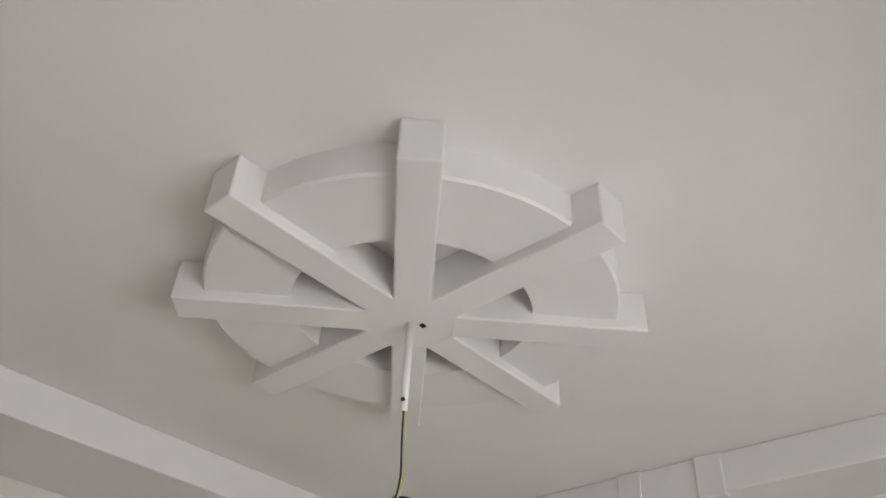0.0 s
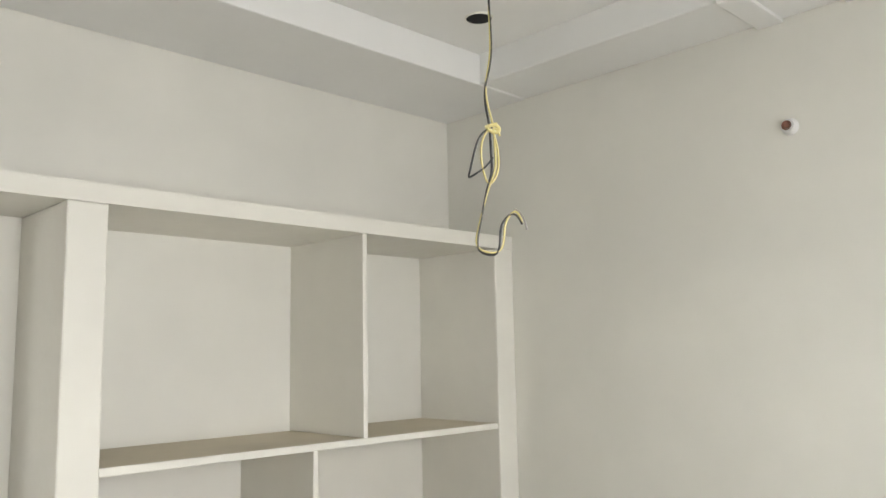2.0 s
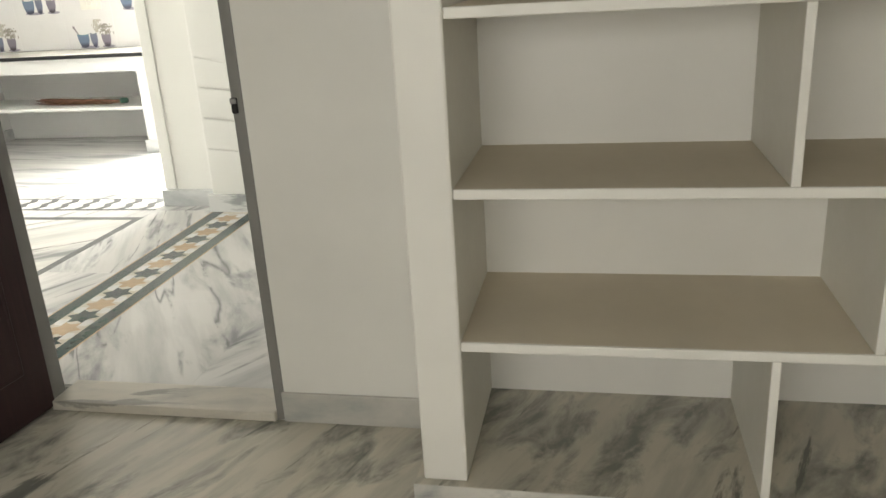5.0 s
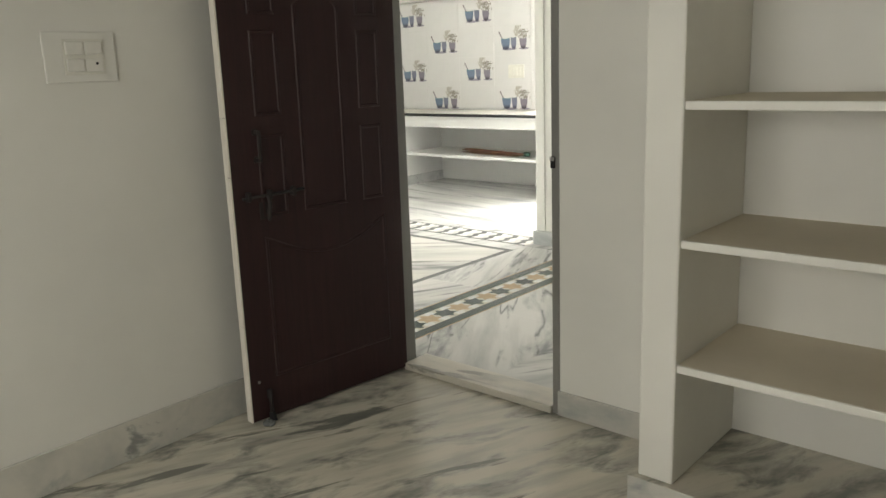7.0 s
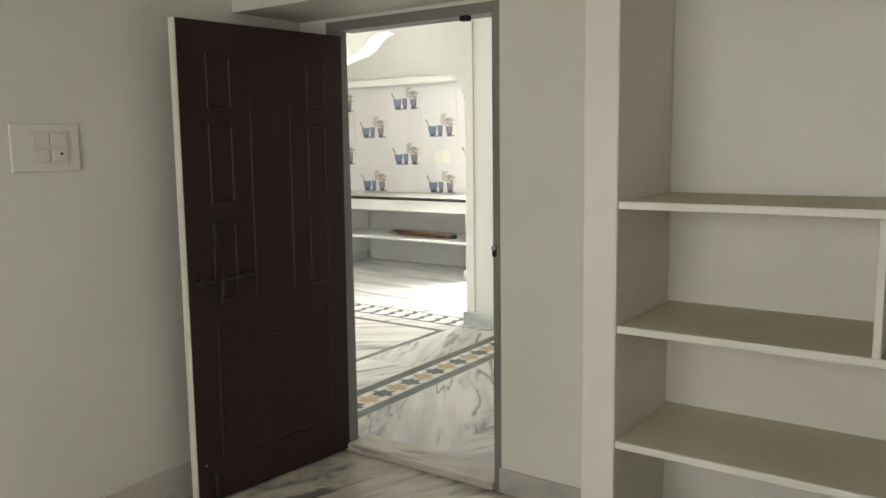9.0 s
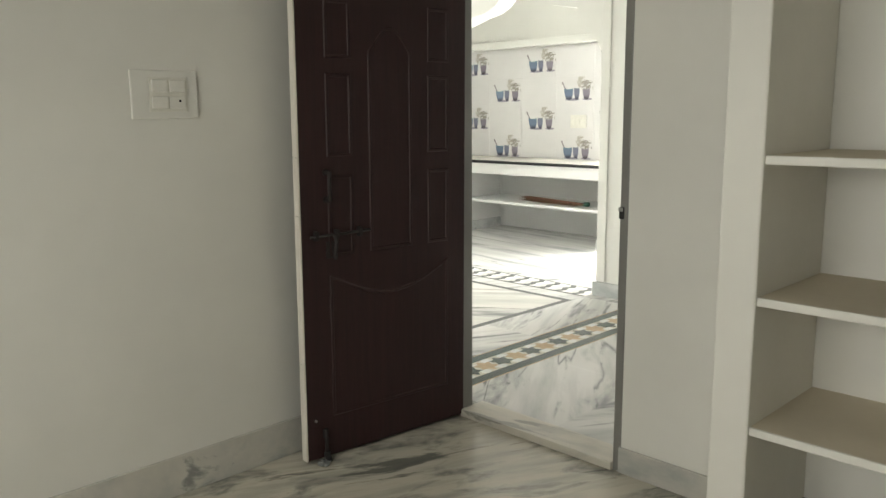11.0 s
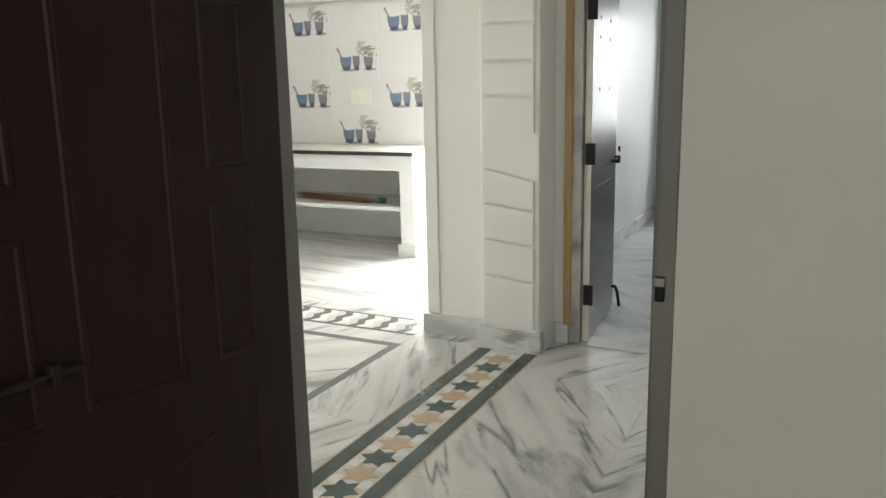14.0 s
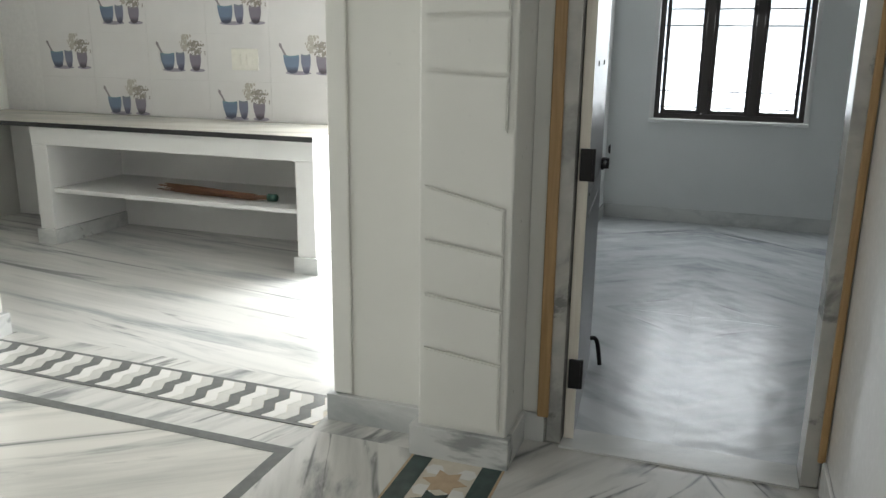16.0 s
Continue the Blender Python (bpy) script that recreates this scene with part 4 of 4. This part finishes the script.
S_DARK = mesh_of("star", prism(star(0.079), 0, 0.003), GREENM)
S_OCHRE = mesh_of("star", prism(star(0.079), 0, 0.003), OCHRE)
S_WHITE = mesh_of("white_chip", prism([(0.034, 0), (0.017, 0.0295), (-0.017, 0.0295), (-0.034, 0), (-0.017, -0.0295), (0.017, -0.0295)], 0, 0.0026), WHITEST)
y, k = 2.18, 0
while y > WT + 0.09:
    o = new("star", S_OCHRE if k % 2 == 0 else S_DARK)
    o.parent, o.location = inlay, (-0.4, y, HF - 0.0042)
    for sx in (-1, 1):
        o = new("white_chip", S_WHITE)
        o.parent, o.location = inlay, (-0.4 + sx * 0.0585, y + 0.067, HF - 0.0042)
    y -= 0.134
    k += 1

field = structure("floor_field", box(-3.6, 0.55, HF - 0.006, -1.03, 2.2, HF - 0.0025), MARBC, "cream marble field framed by a grey band", "floor field")
for a in ((-3.6, 2.15, -0.985, 2.2), (-1.035, 0.5, -0.985, 2.15), (-3.6, 0.5, -1.035, 0.55)):
    part("grey_band", box(a[0], a[1], HF - 0.005, a[2], a[3], HF - 0.0012), GREYST, field, "dark grey stone line")
band = structure("floor_band", box(-2.95, 2.365, HF - 0.006, -1.0, 2.64, HF - 0.003), CREAM, "inlaid stone zigzag band between hall and kitchen", "floor inlay")
for y0, y1 in ((2.365, 2.385), (2.62, 2.64)):
    part("dark_line", box(-2.95, y0, HF - 0.006, -1.0, y1, HF - 0.0012), GREYST, band)
Z_MESH = {}
for mat in (GREYST, WHITEST, PALEST):
    Z_MESH[mat.name] = [mesh_of("chip", prism([(0, 0), (0.052, 0), (0.052 + s * 0.03, 0.0585), (s * 0.03, 0.0585)], 0, 0.003), mat) for s in (1, -1)]
order = (GREYST, WHITEST, PALEST)
for c in range(35):
    for r in range(4):
        x = -2.93 + c * 0.0545 + (0 if r % 2 == 0 else 0.03)
        o = new("chip", Z_MESH[order[c % 3].name][r % 2])
        o.parent, o.location = band, (x, 2.3855 + r * 0.0587, HF - 0.0042)

# ---- floor slabs ----
def slabs(parent, x0, y0, x1, y1, nx, ny, z, mats):
    for i in range(nx):
        for j in range(ny):
            w, h = (x1 - x0) / nx, (y1 - y0) / ny
            part("slab", box(x0 + i * w + 0.0005, y0 + j * h + 0.0005, z - 0.02, x0 + (i + 1) * w - 0.0005, y0 + (j + 1) * h - 0.0005, z), mats[(i + j) % len(mats)] if len(mats) == 2 else mats[(i % 2) + 2 * (j % 2)], parent)


slabs(FLOOR1, XL, YB, 1.46, -0.003, 1, 2, 0.0, (MARB1, MARB1))
slabs(FLOOR1, 1.461, YB, XR, -0.003, 1, 2, 0.0, (MARB1B, MARB1B))
for x0, x1 in ((-0.228, 0.42), (0.42, HR - 0.014)):
    for y0, y1 in ((WT + 0.012, 0.9), (0.9, 2.03), (2.03, D2Y - 0.008)):
        slabs(FLOORH, x0, y0, x1, y1, 1, 1, HF - 0.0015, (MARBX, MARBX))
slabs(FLOORH, -0.984, WT + 0.012, -0.572, AY0 + 0.02, 1, 2, HF - 0.0018, (MARBH, MARBHB))
slabs(FLOOR2, R2X0, D2Y + 0.127, 1.16, 4.25, 2, 1, HF - 0.002, (MARB2, MARB2))
slabs(FLOOR2, R2X0, 4.25, 1.16, R2Y1 - 0.014, 2, 1, HF - 0.002, (MARB2, MARB2))
slabs(FLOOR2, 1.16, D2Y + 0.127, R2X1, R2Y1 - 0.014, 2, 2, HF - 0.002, (MARB2, MARB2))
